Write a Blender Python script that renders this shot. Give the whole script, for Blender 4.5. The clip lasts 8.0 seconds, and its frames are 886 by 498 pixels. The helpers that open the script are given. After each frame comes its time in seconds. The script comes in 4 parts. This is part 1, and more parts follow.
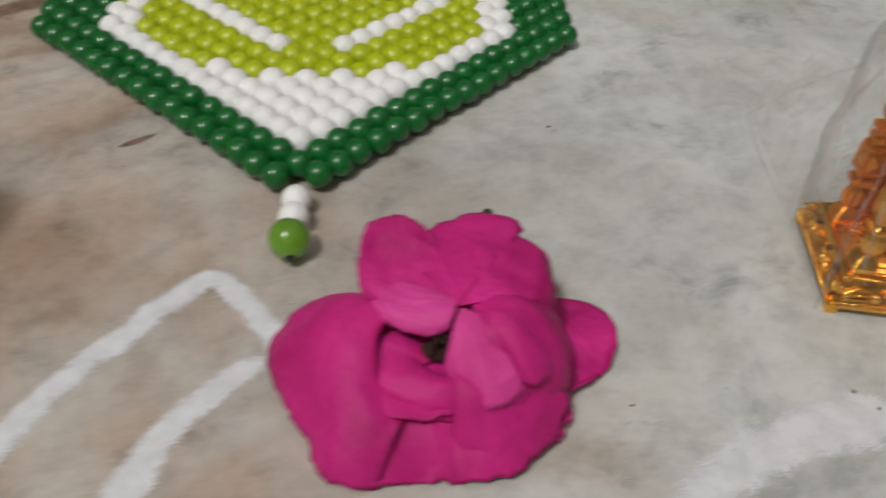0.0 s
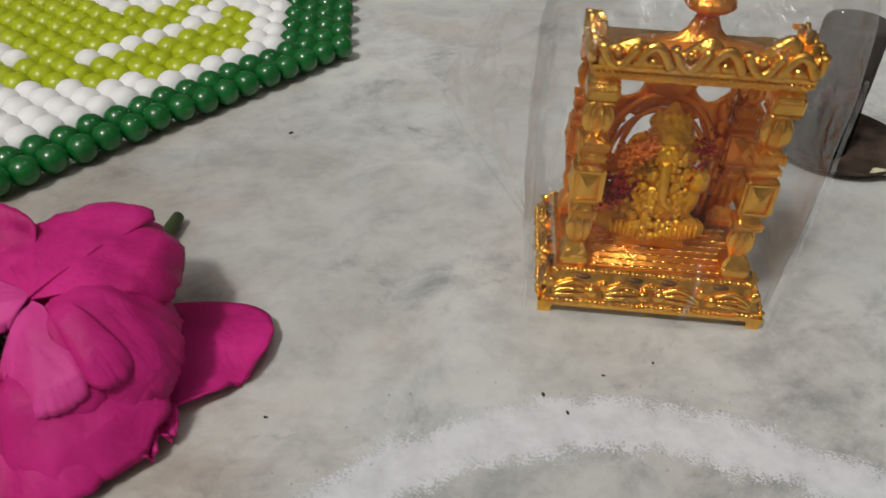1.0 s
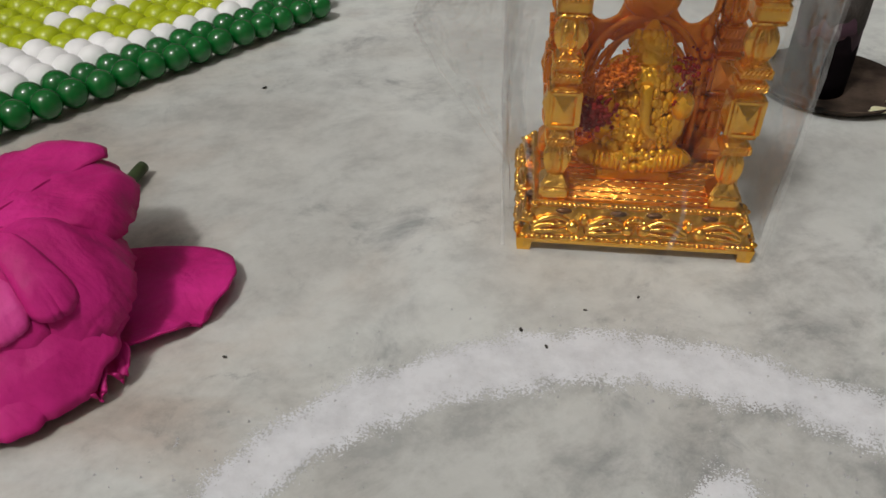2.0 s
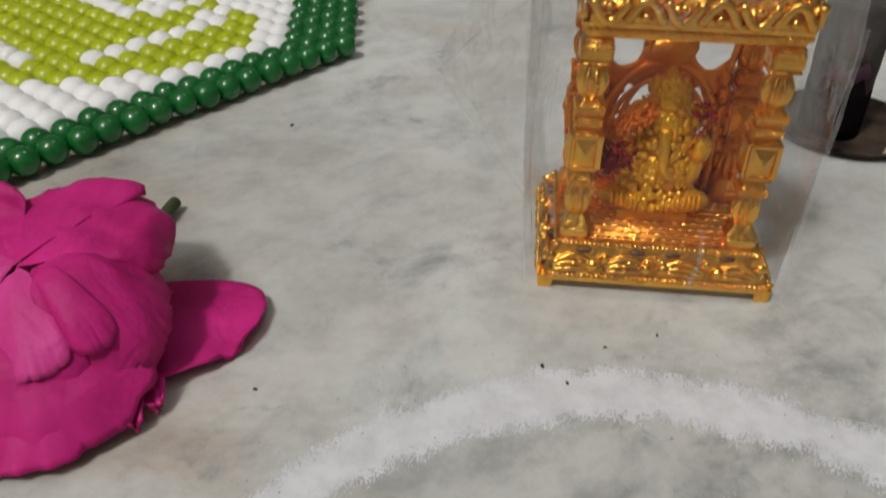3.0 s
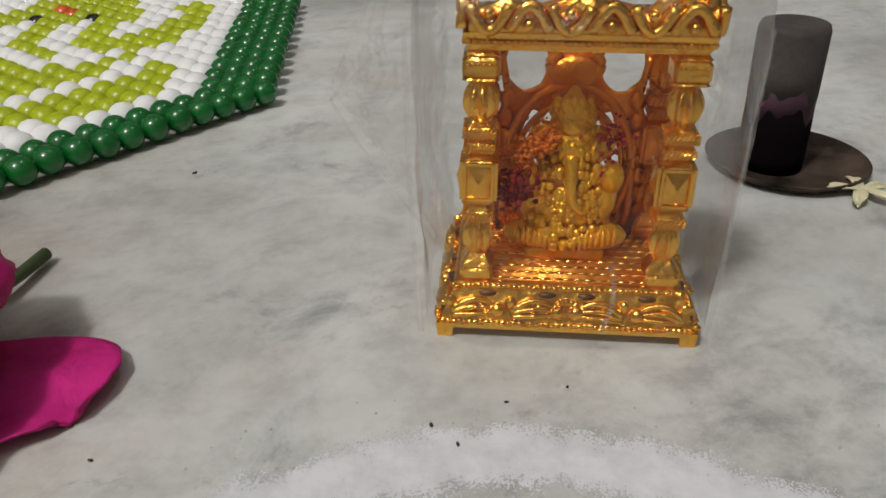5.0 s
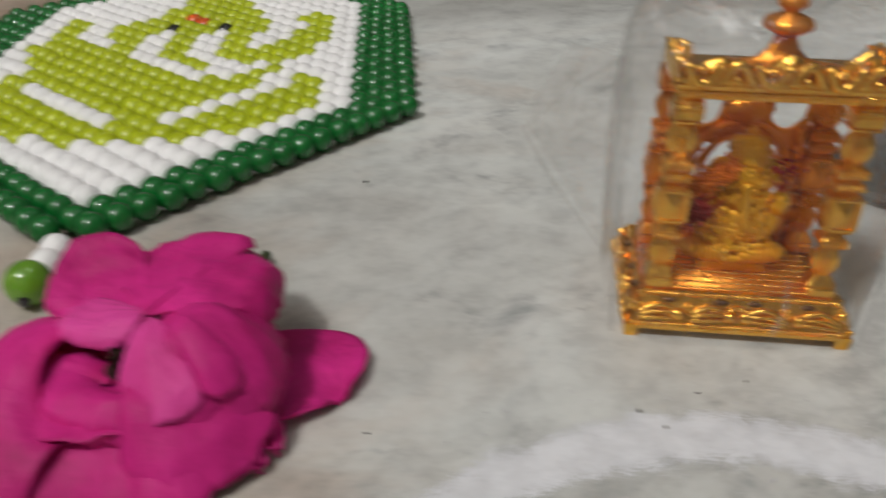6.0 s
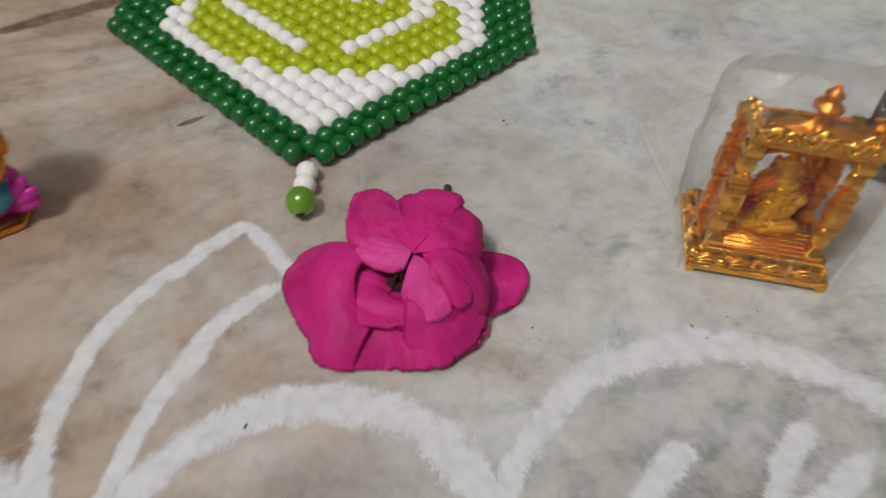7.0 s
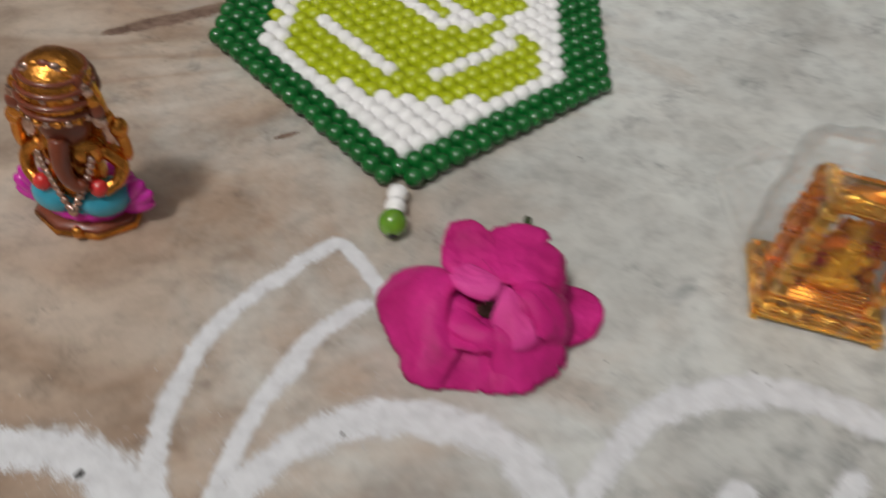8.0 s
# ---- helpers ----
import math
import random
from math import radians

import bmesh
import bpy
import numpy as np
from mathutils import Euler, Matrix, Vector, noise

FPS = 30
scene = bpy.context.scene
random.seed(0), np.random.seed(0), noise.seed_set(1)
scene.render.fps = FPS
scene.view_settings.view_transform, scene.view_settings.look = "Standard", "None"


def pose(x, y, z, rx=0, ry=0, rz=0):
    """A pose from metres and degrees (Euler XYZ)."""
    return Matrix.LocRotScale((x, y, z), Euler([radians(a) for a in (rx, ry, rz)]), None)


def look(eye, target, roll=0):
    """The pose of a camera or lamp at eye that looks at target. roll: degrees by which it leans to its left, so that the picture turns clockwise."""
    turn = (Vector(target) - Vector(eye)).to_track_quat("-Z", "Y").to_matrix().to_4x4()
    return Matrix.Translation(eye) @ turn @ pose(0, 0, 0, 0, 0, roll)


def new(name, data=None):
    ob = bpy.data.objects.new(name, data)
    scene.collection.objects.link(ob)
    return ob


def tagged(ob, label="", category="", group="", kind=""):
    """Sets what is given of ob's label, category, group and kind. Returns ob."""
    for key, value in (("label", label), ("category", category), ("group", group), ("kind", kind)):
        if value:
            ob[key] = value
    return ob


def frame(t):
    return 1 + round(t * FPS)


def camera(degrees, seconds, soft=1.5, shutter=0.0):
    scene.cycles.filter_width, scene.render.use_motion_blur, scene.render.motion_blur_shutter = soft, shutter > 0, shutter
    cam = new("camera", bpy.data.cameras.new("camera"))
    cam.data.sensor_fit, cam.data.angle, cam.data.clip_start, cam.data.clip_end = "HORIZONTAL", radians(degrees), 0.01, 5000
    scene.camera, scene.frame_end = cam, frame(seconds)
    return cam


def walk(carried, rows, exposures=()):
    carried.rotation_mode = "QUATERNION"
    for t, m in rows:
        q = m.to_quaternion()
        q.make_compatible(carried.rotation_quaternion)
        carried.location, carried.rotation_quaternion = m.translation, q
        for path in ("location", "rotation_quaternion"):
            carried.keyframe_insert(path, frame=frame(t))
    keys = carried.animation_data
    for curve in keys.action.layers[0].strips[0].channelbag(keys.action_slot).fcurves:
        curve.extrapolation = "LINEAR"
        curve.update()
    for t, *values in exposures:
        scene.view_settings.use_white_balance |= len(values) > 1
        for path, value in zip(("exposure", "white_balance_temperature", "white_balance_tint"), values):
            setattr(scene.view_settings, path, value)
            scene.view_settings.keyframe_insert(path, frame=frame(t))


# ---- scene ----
cam = camera(57.0, 8.0, soft=1.5, shutter=0.5)
UNIT = 0.1006
PATH = [
    (0, (0.182, 0.048, 0.984), (0.012, 1.495, -0.386), 5.3),
    (0.2, (0.296, 0.089, 0.924), (0.131, 1.572, -0.407), 5.2),
    (0.5, (0.461, 0.113, 0.824), (0.243, 1.628, -0.463), 3.1),
    (1, (0.691, 0.179, 0.799), (0.488, 1.753, -0.418), 2.9),
    (1.5, (0.706, 0.168, 0.707), (0.479, 1.741, -0.507), 2.3),
    (1.7, (0.745, 0.175, 0.68), (0.521, 1.752, -0.529), 1.7),
    (2.8, (0.747, 0.178, 0.716), (0.499, 1.763, -0.478), 0.0),
    (3, (0.735, 0.155, 0.715), (0.467, 1.77, -0.433), 0.9),
    (3.5, (0.799, 0.242, 0.616), (0.552, 1.932, -0.424), 1.5),
    (4, (0.84, 0.306, 0.654), (0.579, 1.997, -0.381), -0.8),
    (4.2, (0.853, 0.308, 0.645), (0.602, 2.01, -0.374), -0.4),
    (5.3, (0.849, 0.247, 0.614), (0.586, 1.959, -0.387), 0.1),
    (5.5, (0.836, 0.237, 0.627), (0.584, 1.936, -0.397), 0.2),
    (6, (0.622, 0.086, 0.737), (0.323, 1.772, -0.297), 0.4),
    (6.2, (0.503, 0.044, 0.78), (0.179, 1.7, -0.294), -0.1),
    (6.5, (0.371, -0.054, 0.886), (0.073, 1.455, -0.392), 2.4),
    (6.7, (0.349, -0.103, 1.071), (0.095, 1.308, -0.323), 3.0),
    (7, (0.339, -0.298, 1.377), (0.148, 1.064, -0.076), 6.8),
    (7.5, (0.319, -0.602, 1.575), (0.176, 0.742, 0.1), 13.2),
    (7.8, (0.291, -0.507, 1.537), (0.103, 0.863, 0.092), 11.6),
    (8, (0.155, -0.379, 1.485), (-0.05, 0.979, 0.031), 11.1),
]
walk(cam, [(t, look(Vector(eye) * UNIT, Vector(target) * UNIT, roll)) for t, eye, target, roll in PATH])

# ---- world, lamps, exposure ----
world = bpy.data.worlds.new("room_air")
scene.world = world
world.use_nodes = True
world.node_tree.nodes["Background"].inputs[0].default_value = (0.9, 0.93, 1.0, 1)
world.node_tree.nodes["Background"].inputs[1].default_value = 0.015


def area_lamp(name, eye, target, sx, sy, watts, colour):
    data = bpy.data.lights.new(name, "AREA")
    data.shape, data.size, data.size_y = "RECTANGLE", sx, sy
    data.energy, data.color = watts, colour
    ob = new(name, data)
    ob.matrix_world = look(eye, target)
    return ob


bulb = bpy.data.lights.new("bulb_lamp", "POINT")
bulb.energy, bulb.color, bulb.shadow_soft_size = 101, (1.0, 0.983, 0.968), 0.15
new("bulb_lamp", bulb).location = (-0.66, -1.03, 2.15)
# added, unseen fill lamp that lifts dark areas and varies the reflections
area_lamp("fill_lamp", (0.5, 0.75, 2.4), (0.05, 0.1, 0), 0.5, 0.2, 3.0, (0.92, 0.96, 1.0))


# ---- materials ----
def links(mat):
    mat.use_nodes = True
    tree = mat.node_tree
    return tree.nodes, tree.links, tree.nodes["Principled BSDF"]


def ramp(nodes, stops):
    r = nodes.new("ShaderNodeValToRGB")
    els = r.color_ramp.elements
    while len(els) < len(stops):
        els.new(0.5)
    for e, (p, c) in zip(els, stops):
        e.position = p
        e.color = (*c, 1) if len(c) == 3 else c
    return r


def coords(nodes, lk, scale=(1, 1, 1), turn=0.0, where=(0, 0, 0)):
    """Object coordinates in metres, turned and then stretched."""
    tc = nodes.new("ShaderNodeTexCoord")
    spin = nodes.new("ShaderNodeMapping")
    spin.inputs["Rotation"].default_value = (0, 0, turn)
    spin.inputs["Location"].default_value = where
    lk.new(tc.outputs["Object"], spin.inputs["Vector"])
    mp = nodes.new("ShaderNodeMapping")
    mp.inputs["Scale"].default_value = scale
    lk.new(spin.outputs[0], mp.inputs["Vector"])
    return mp


def noise_tex(nodes, lk, vec, scale, detail=5, rough=0.55, twist=0.0):
    n = nodes.new("ShaderNodeTexNoise")
    n.inputs["Scale"].default_value = scale
    n.inputs["Detail"].default_value = detail
    n.inputs["Roughness"].default_value = rough
    n.inputs["Distortion"].default_value = twist
    lk.new(vec.outputs[0], n.inputs["Vector"])
    return n


def mixed(nodes, lk, kind, fac, a, b):
    m = nodes.new("ShaderNodeMix")
    m.data_type, m.blend_type = "RGBA", kind
    for socket, v in ((m.inputs[0], fac), (m.inputs[6], a), (m.inputs[7], b)):
        if isinstance(v, (int, float)):
            socket.default_value = v
        elif isinstance(v, tuple):
            socket.default_value = (*v, 1)
        else:
            lk.new(v, socket)
    return m.outputs[2]


def bumped(nodes, lk, bsdf, height, strength, distance):
    b = nodes.new("ShaderNodeBump")
    b.inputs["Strength"].default_value = strength
    b.inputs["Distance"].default_value = distance
    lk.new(height, b.inputs["Height"])
    lk.new(b.outputs[0], bsdf.inputs["Normal"])


def surface(name, colour, rough=0.4, metal=0.0, vary=0.15, grain=400.0, bump=0.15, depth=0.0003, coat=0.0, sub=0.0, second=None):
    """A plain surface with two scales of variation."""
    mat = bpy.data.materials.new(name)
    nodes, lk, bsdf = links(mat)
    vec = coords(nodes, lk)
    big = noise_tex(nodes, lk, vec, grain * 0.15, 4)
    fine = noise_tex(nodes, lk, vec, grain, 6)
    dark = tuple(c * (1 - vary) for c in colour)
    light = second or tuple(min(1.0, c * (1 + vary)) for c in colour)
    r = ramp(nodes, ((0.3, dark), (0.7, light)))
    lk.new(big.outputs[0], r.inputs[0])
    col = mixed(nodes, lk, "OVERLAY", 0.25, r.outputs[0], fine.outputs[0])
    lk.new(col, bsdf.inputs["Base Color"])
    bsdf.inputs["Roughness"].default_value = rough
    bsdf.inputs["Metallic"].default_value = metal
    bsdf.inputs["Coat Weight"].default_value = coat
    bsdf.inputs["Coat Roughness"].default_value = 0.08
    if sub:
        bsdf.inputs["Subsurface Weight"].default_value = sub
        bsdf.inputs["Subsurface Radius"].default_value = (0.002, 0.001, 0.001)
        bsdf.inputs["Subsurface Scale"].default_value = 1.0
    if bump:
        bumped(nodes, lk, bsdf, fine.outputs[0], bump, depth)
    return mat


def marble_material():
    mat = bpy.data.materials.new("polished_marble")
    nodes, lk, bsdf = links(mat)
    along = coords(nodes, lk, (11.5, 19.0, 11.5), radians(-38))
    plain = coords(nodes, lk)
    cloud = noise_tex(nodes, lk, plain, 13, 6, 0.6, 0.6)
    band = noise_tex(nodes, lk, along, 0.9, 3, 0.55, 0.7)
    vein = noise_tex(nodes, lk, along, 0.75, 3.5, 0.55, 1.1)
    patch = noise_tex(nodes, lk, along, 2.3, 4, 0.6, 0.8)
    blot = noise_tex(nodes, lk, plain, 75, 8, 0.72, 0.5)
    speck = noise_tex(nodes, lk, plain, 230, 6, 0.75, 0.4)
    fine = noise_tex(nodes, lk, plain, 520, 5, 0.65)

    def affine(value, gain, offset):
        step = nodes.new("ShaderNodeMath")
        step.operation = "MULTIPLY_ADD"
        lk.new(value, step.inputs[0])
        step.inputs[1].default_value = gain
        if isinstance(offset, float):
            step.inputs[2].default_value = offset
        else:
            lk.new(offset, step.inputs[2])
        return step.outputs[0]

    # warm stone to the west and south, cool grey stone to the east
    sep = nodes.new("ShaderNodeSeparateXYZ")
    lk.new(plain.outputs[0], sep.inputs[0])
    where = affine(sep.outputs[0], -2.4, affine(sep.outputs[1], -0.9, 0.265))
    where = affine(cloud.outputs[0], 1.3, where)
    where = affine(band.outputs[0], 0.45, affine(where, 1.0, -0.225))
    warm = ramp(nodes, ((0.70, (0.0, 0.0, 0.0)), (1.0, (1.0, 1.0, 1.0))))
    lk.new(where, warm.inputs[0])
    cool_c = ramp(nodes, ((0.25, (0.46, 0.465, 0.445)), (0.46, (0.63, 0.645, 0.62)), (0.66, (0.73, 0.755, 0.735))))
    lk.new(band.outputs[0], cool_c.inputs[0])
    warm_c = ramp(nodes, ((0.28, (0.25, 0.175, 0.135)), (0.42, (0.40, 0.315, 0.25)), (0.52, (0.53, 0.435, 0.355)), (0.68, (0.60, 0.54, 0.475))))
    lk.new(band.outputs[0], warm_c.inputs[0])
    base = mixed(nodes, lk, "MIX", warm.outputs[0], cool_c.outputs[0], warm_c.outputs[0])
    # soft grey clouds, stronger in the stone to the south-east
    soft = noise_tex(nodes, lk, coords(nodes, lk, (1.0, 1.25, 1.0), radians(-38)), 105, 7, 0.68, 0.2)
    wide = noise_tex(nodes, lk, coords(nodes, lk, (1.0, 1.35, 1.0), radians(-38), (0.31, 0.12, 0)), 21, 3, 0.5, 0.3)
    south = affine(sep.outputs[0], 7.0, affine(sep.outputs[1], -7.5, 0.32))
    south = affine(wide.outputs[0], 1.6, affine(south, 1.0, -0.80))
    grey = ramp(nodes, ((0.10, (0.25, 0.25, 0.25)), (0.62, (1.0, 1.0, 1.0))))
    lk.new(south, grey.inputs[0])
    murk = ramp(nodes, ((0.36, (0.52, 0.52, 0.525)), (0.48, (0.82, 0.82, 0.815)), (0.58, (1.0, 1.0, 1.0))))
    lk.new(soft.outputs[0], murk.inputs[0])
    base = mixed(nodes, lk, "MULTIPLY", affine(grey.outputs[0], 0.66, 0.26), base, murk.outputs[0])
    murky = ramp(nodes, ((0.36, (0.66, 0.655, 0.65)), (0.56, (1.0, 1.0, 1.0))))
    lk.new(wide.outputs[0], murky.inputs[0])
    base = mixed(nodes, lk, "MULTIPLY", affine(grey.outputs[0], 0.7, 0.15), base, murky.outputs[0])
    tone = ramp(nodes, ((0.15, (1.06, 1.065, 1.06)), (0.75, (0.80, 0.79, 0.785))))
    lk.new(south, tone.inputs[0])
    base = mixed(nodes, lk, "MULTIPLY", 1.0, base, tone.outputs[0])
    # small blue-grey specks gather in patches
    gather = ramp(nodes, ((0.46, (0.0, 0.0, 0.0)), (0.64, (1.0, 1.0, 1.0))))
    lk.new(patch.outputs[0], gather.inputs[0])
    dirt = ramp(nodes, ((0.34, (0.52, 0.53, 0.55)), (0.47, (0.92, 0.92, 0.92)), (0.56, (1.0, 1.0, 1.0))))
    lk.new(blot.outputs[0], dirt.inputs[0])
    base = mixed(nodes, lk, "MULTIPLY", affine(gather.outputs[0], 0.85, 0.15), base, dirt.outputs[0])
    pepper = ramp(nodes, ((0.32, (0.60, 0.61, 0.63)), (0.43, (1.0, 1.0, 1.0))))
    lk.new(speck.outputs[0], pepper.inputs[0])
    base = mixed(nodes, lk, "MULTIPLY", affine(gather.outputs[0], 0.75, 0.05), base, pepper.outputs[0])
    streak = ramp(nodes, ((0.40, (1.0, 1.0, 1.0)), (0.48, (0.72, 0.60, 0.52)), (0.57, (1.0, 1.0, 1.0))))
    lk.new(vein.outputs[0], streak.inputs[0])
    base = mixed(nodes, lk, "MULTIPLY", affine(warm.outputs[0], 0.55, 0.15), base, streak.outputs[0])
    base = mixed(nodes, lk, "OVERLAY", 0.12, base, fine.outputs[0])
    lk.new(base, bsdf.inputs["Base Color"])
    rr = ramp(nodes, ((0.3, (0.28, 0.28, 0.28)), (0.7, (0.42, 0.42, 0.42))))
    lk.new(blot.outputs[0], rr.inputs[0])
    lk.new(rr.outputs[0], bsdf.inputs["Roughness"])
    bsdf.inputs["Specular IOR Level"].default_value = 0.35
    bumped(nodes, lk, bsdf, fine.outputs[0], 0.05, 0.0003)
    return mat


def powder_material(name, low, high):
    mat = bpy.data.materials.new(name)
    nodes, lk, bsdf = links(mat)
    vec = coords(nodes, lk)
    grain = noise_tex(nodes, lk, vec, 1100, 4, 0.7)
    clump = noise_tex(nodes, lk, vec, 230, 6, 0.7)
    col = ramp(nodes, ((0.3, low), (0.6, high)))
    lk.new(clump.outputs[0], col.inputs[0])
    lk.new(col.outputs[0], bsdf.inputs["Base Color"])
    bsdf.inputs["Roughness"].default_value = 0.95
    bsdf.inputs["Specular IOR Level"].default_value = 0.1
    bumped(nodes, lk, bsdf, grain.outputs[0], 0.22, 0.0002)
    # the powder thins out in grains towards the rim of a line
    edge = nodes.new("ShaderNodeAttribute")
    edge.attribute_name = "cover"
    dust = noise_tex(nodes, lk, vec, 3600, 2, 0.6)
    total = edge.outputs["Fac"]
    for tex, gain in ((dust, 2.0), (clump, 1.5)):
        step = nodes.new("ShaderNodeMath")
        step.operation = "MULTIPLY_ADD"
        lk.new(tex.outputs[0], step.inputs[0])
        step.inputs[1].default_value = gain
        lk.new(total, step.inputs[2])
        total = step.outputs[0]
    less = nodes.new("ShaderNodeMath")
    less.operation = "SUBTRACT"
    lk.new(total, less.inputs[0])
    less.inputs[1].default_value = 1.75
    cut = ramp(nodes, ((0.44, (0.0, 0.0, 0.0)), (0.52, (1.0, 1.0, 1.0))))
    lk.new(less.outputs[0], cut.inputs[0])
    lk.new(cut.outputs[0], bsdf.inputs["Alpha"])
    return mat


def film_material(name, cloud, shine):
    mat = bpy.data.materials.new(name)
    nodes, lk, bsdf = links(mat)
    nodes.remove(bsdf)
    out = nodes["Material Output"]
    clear = nodes.new("ShaderNodeBsdfTransparent")
    clear.inputs[0].default_value = (0.99, 0.99, 0.99, 1)
    haze = nodes.new("ShaderNodeBsdfDiffuse")
    haze.inputs[0].default_value = (0.8, 0.79, 0.77, 1)
    gloss = nodes.new("ShaderNodeBsdfGlossy")
    gloss.inputs["Roughness"].default_value = 0.12
    vec = coords(nodes, lk)
    crease = noise_tex(nodes, lk, vec, 90, 5, 0.6, 1.5)
    b = nodes.new("ShaderNodeBump")
    b.inputs["Strength"].default_value = 0.8
    b.inputs["Distance"].default_value = 0.002
    lk.new(crease.outputs[0], b.inputs["Height"])
    lk.new(b.outputs[0], gloss.inputs["Normal"])
    veil = nodes.new("ShaderNodeMixShader")
    wrinkle = noise_tex(nodes, lk, coords(nodes, lk, (1.0, 1.0, 0.45), 0.4), 140, 5, 0.6, 2.5)
    line = ramp(nodes, ((0.30, (cloud * 1.0,) * 3), (0.50, (cloud * 0.9,) * 3), (0.565, (cloud * 2.6,) * 3), (0.60, (cloud * 1.2,) * 3)))
    lk.new(wrinkle.outputs[0], line.inputs[0])
    lk.new(line.outputs[0], veil.inputs[0])
    lk.new(clear.outputs[0], veil.inputs[1])
    lk.new(haze.outputs[0], veil.inputs[2])
    full = nodes.new("ShaderNodeMixShader")
    graze = nodes.new("ShaderNodeLayerWeight")
    graze.inputs["Blend"].default_value = 0.25
    lk.new(b.outputs[0], graze.inputs["Normal"])
    more = nodes.new("ShaderNodeMath")
    more.operation = "MULTIPLY_ADD"
    lk.new(graze.outputs["Fresnel"], more.inputs[0])
    more.inputs[1].default_value = 0.35
    more.inputs[2].default_value = shine
    lk.new(more.outputs[0], full.inputs[0])
    lk.new(veil.outputs[0], full.inputs[1])
    lk.new(gloss.outputs[0], full.inputs[2])
    lk.new(full.outputs[0], out.inputs["Surface"])
    return mat


def petal_material(name, deep, bright):
    mat = bpy.data.materials.new(name)
    nodes, lk, bsdf = links(mat)
    vec = coords(nodes, lk)
    big = noise_tex(nodes, lk, vec, 60, 5, 0.6, 0.5)
    fine = noise_tex(nodes, lk, vec, 900, 5, 0.6)
    edge = nodes.new("ShaderNodeAttribute")
    edge.attribute_name = "along"
    r = ramp(nodes, ((0.25, deep), (0.7, bright)))
    lk.new(big.outputs[0], r.inputs[0])
    base = ramp(nodes, ((0.0, (1.0, 0.75, 0.7)), (0.18, (0.9, 0.35, 0.6)), (0.35, (1, 1, 1)), (0.95, (1, 1, 1)), (1.0, (0.45, 0.25, 0.35))))
    lk.new(edge.outputs["Fac"], base.inputs[0])
    col = mixed(nodes, lk, "MULTIPLY", 0.5, r.outputs[0], base.outputs[0])
    col = mixed(nodes, lk, "OVERLAY", 0.15, col, fine.outputs[0])
    lk.new(col, bsdf.inputs["Base Color"])
    bsdf.inputs["Roughness"].default_value = 0.55
    bsdf.inputs["Sheen Weight"].default_value = 0.0
    bsdf.inputs["Specular IOR Level"].default_value = 0.25
    bsdf.inputs["Subsurface Weight"].default_value = 0.06
    bsdf.inputs["Subsurface Radius"].default_value = (0.002, 0.0008, 0.001)
    bsdf.inputs["Subsurface Scale"].default_value = 1.0
    crumple = noise_tex(nodes, lk, vec, 120, 3, 0.5, 0.8)
    both = mixed(nodes, lk, "MIX", 0.12, crumple.outputs[0], fine.outputs[0])
    bumped(nodes, lk, bsdf, both, 0.5, 0.002)
    return mat


def gold_material(name, colour, rough, depth, low=0.8):
    mat = bpy.data.materials.new(name)
    nodes, lk, bsdf = links(mat)
    vec = coords(nodes, lk)
    big = noise_tex(nodes, lk, vec, 130, 4)
    lump = noise_tex(nodes, lk, vec, 700, 4, 0.5)
    r = ramp(nodes, ((0.3, tuple(c * low for c in colour)), (0.65, colour)))
    lk.new(big.outputs[0], r.inputs[0])
    lk.new(r.outputs[0], bsdf.inputs["Base Color"])
    bsdf.inputs["Metallic"].default_value = 1.0
    rr = ramp(nodes, ((0.3, (rough, rough, rough)), (0.7, (rough + 0.12, rough + 0.12, rough + 0.12))))
    lk.new(big.outputs[0], rr.inputs[0])
    lk.new(rr.outputs[0], bsdf.inputs["Roughness"])
    bumped(nodes, lk, bsdf, lump.outputs[0], 0.35, depth)
    return mat


MARBLE = marble_material()
POWDER = powder_material("white_powder", (0.60, 0.61, 0.63), (0.74, 0.755, 0.78))
FILM = film_material("clear_plastic_film", 0.013, 0.02)
FLAP = film_material("crumpled_plastic_film", 0.085, 0.05)
# hazier film for ribbons that paint bright seam and crease lines
BRIGHT_LINE = film_material("bright_line_film", 0.085, 0.10)
WALL = surface("cream_wall_paint", (0.25, 0.23, 0.21), 0.8, grain=30, depth=0.001)
CEILING = surface("white_ceiling_paint", (0.55, 0.54, 0.52), 0.9, grain=30, depth=0.001)
GREEN = surface("dark_green_plastic", (0.004, 0.135, 0.022), 0.25, vary=0.2, grain=120, bump=0.05, coat=0.35)
LIME = surface("lime_green_plastic", (0.45, 0.53, 0.008), 0.34, vary=0.1, grain=120, bump=0.05, coat=0.08)
WHITE = surface("white_plastic", (0.90, 0.90, 0.90), 0.5, vary=0.04, grain=120, bump=0.05, coat=0.0)
ORANGE = surface("orange_plastic", (0.75, 0.12, 0.02), 0.2, grain=120, bump=0.05, coat=0.4)
BLACK = surface("black_plastic", (0.012, 0.012, 0.012), 0.2, grain=120, bump=0.05, coat=0.4)
PETAL = petal_material("magenta_petal", (0.38, 0.006, 0.118), (0.70, 0.026, 0.268))
# a lighter pink than PETAL, for two petals near the heart
PALE = petal_material("pale_pink_petal", (0.52, 0.016, 0.18), (0.76, 0.075, 0.36))
STEM = surface("green_stem", (0.05, 0.075, 0.025), 0.6, vary=0.35, grain=500, bump=0.4)
GOLD = gold_material("shiny_gold_plating", (1.0, 0.55, 0.09), 0.16, 0.0010, 0.85)
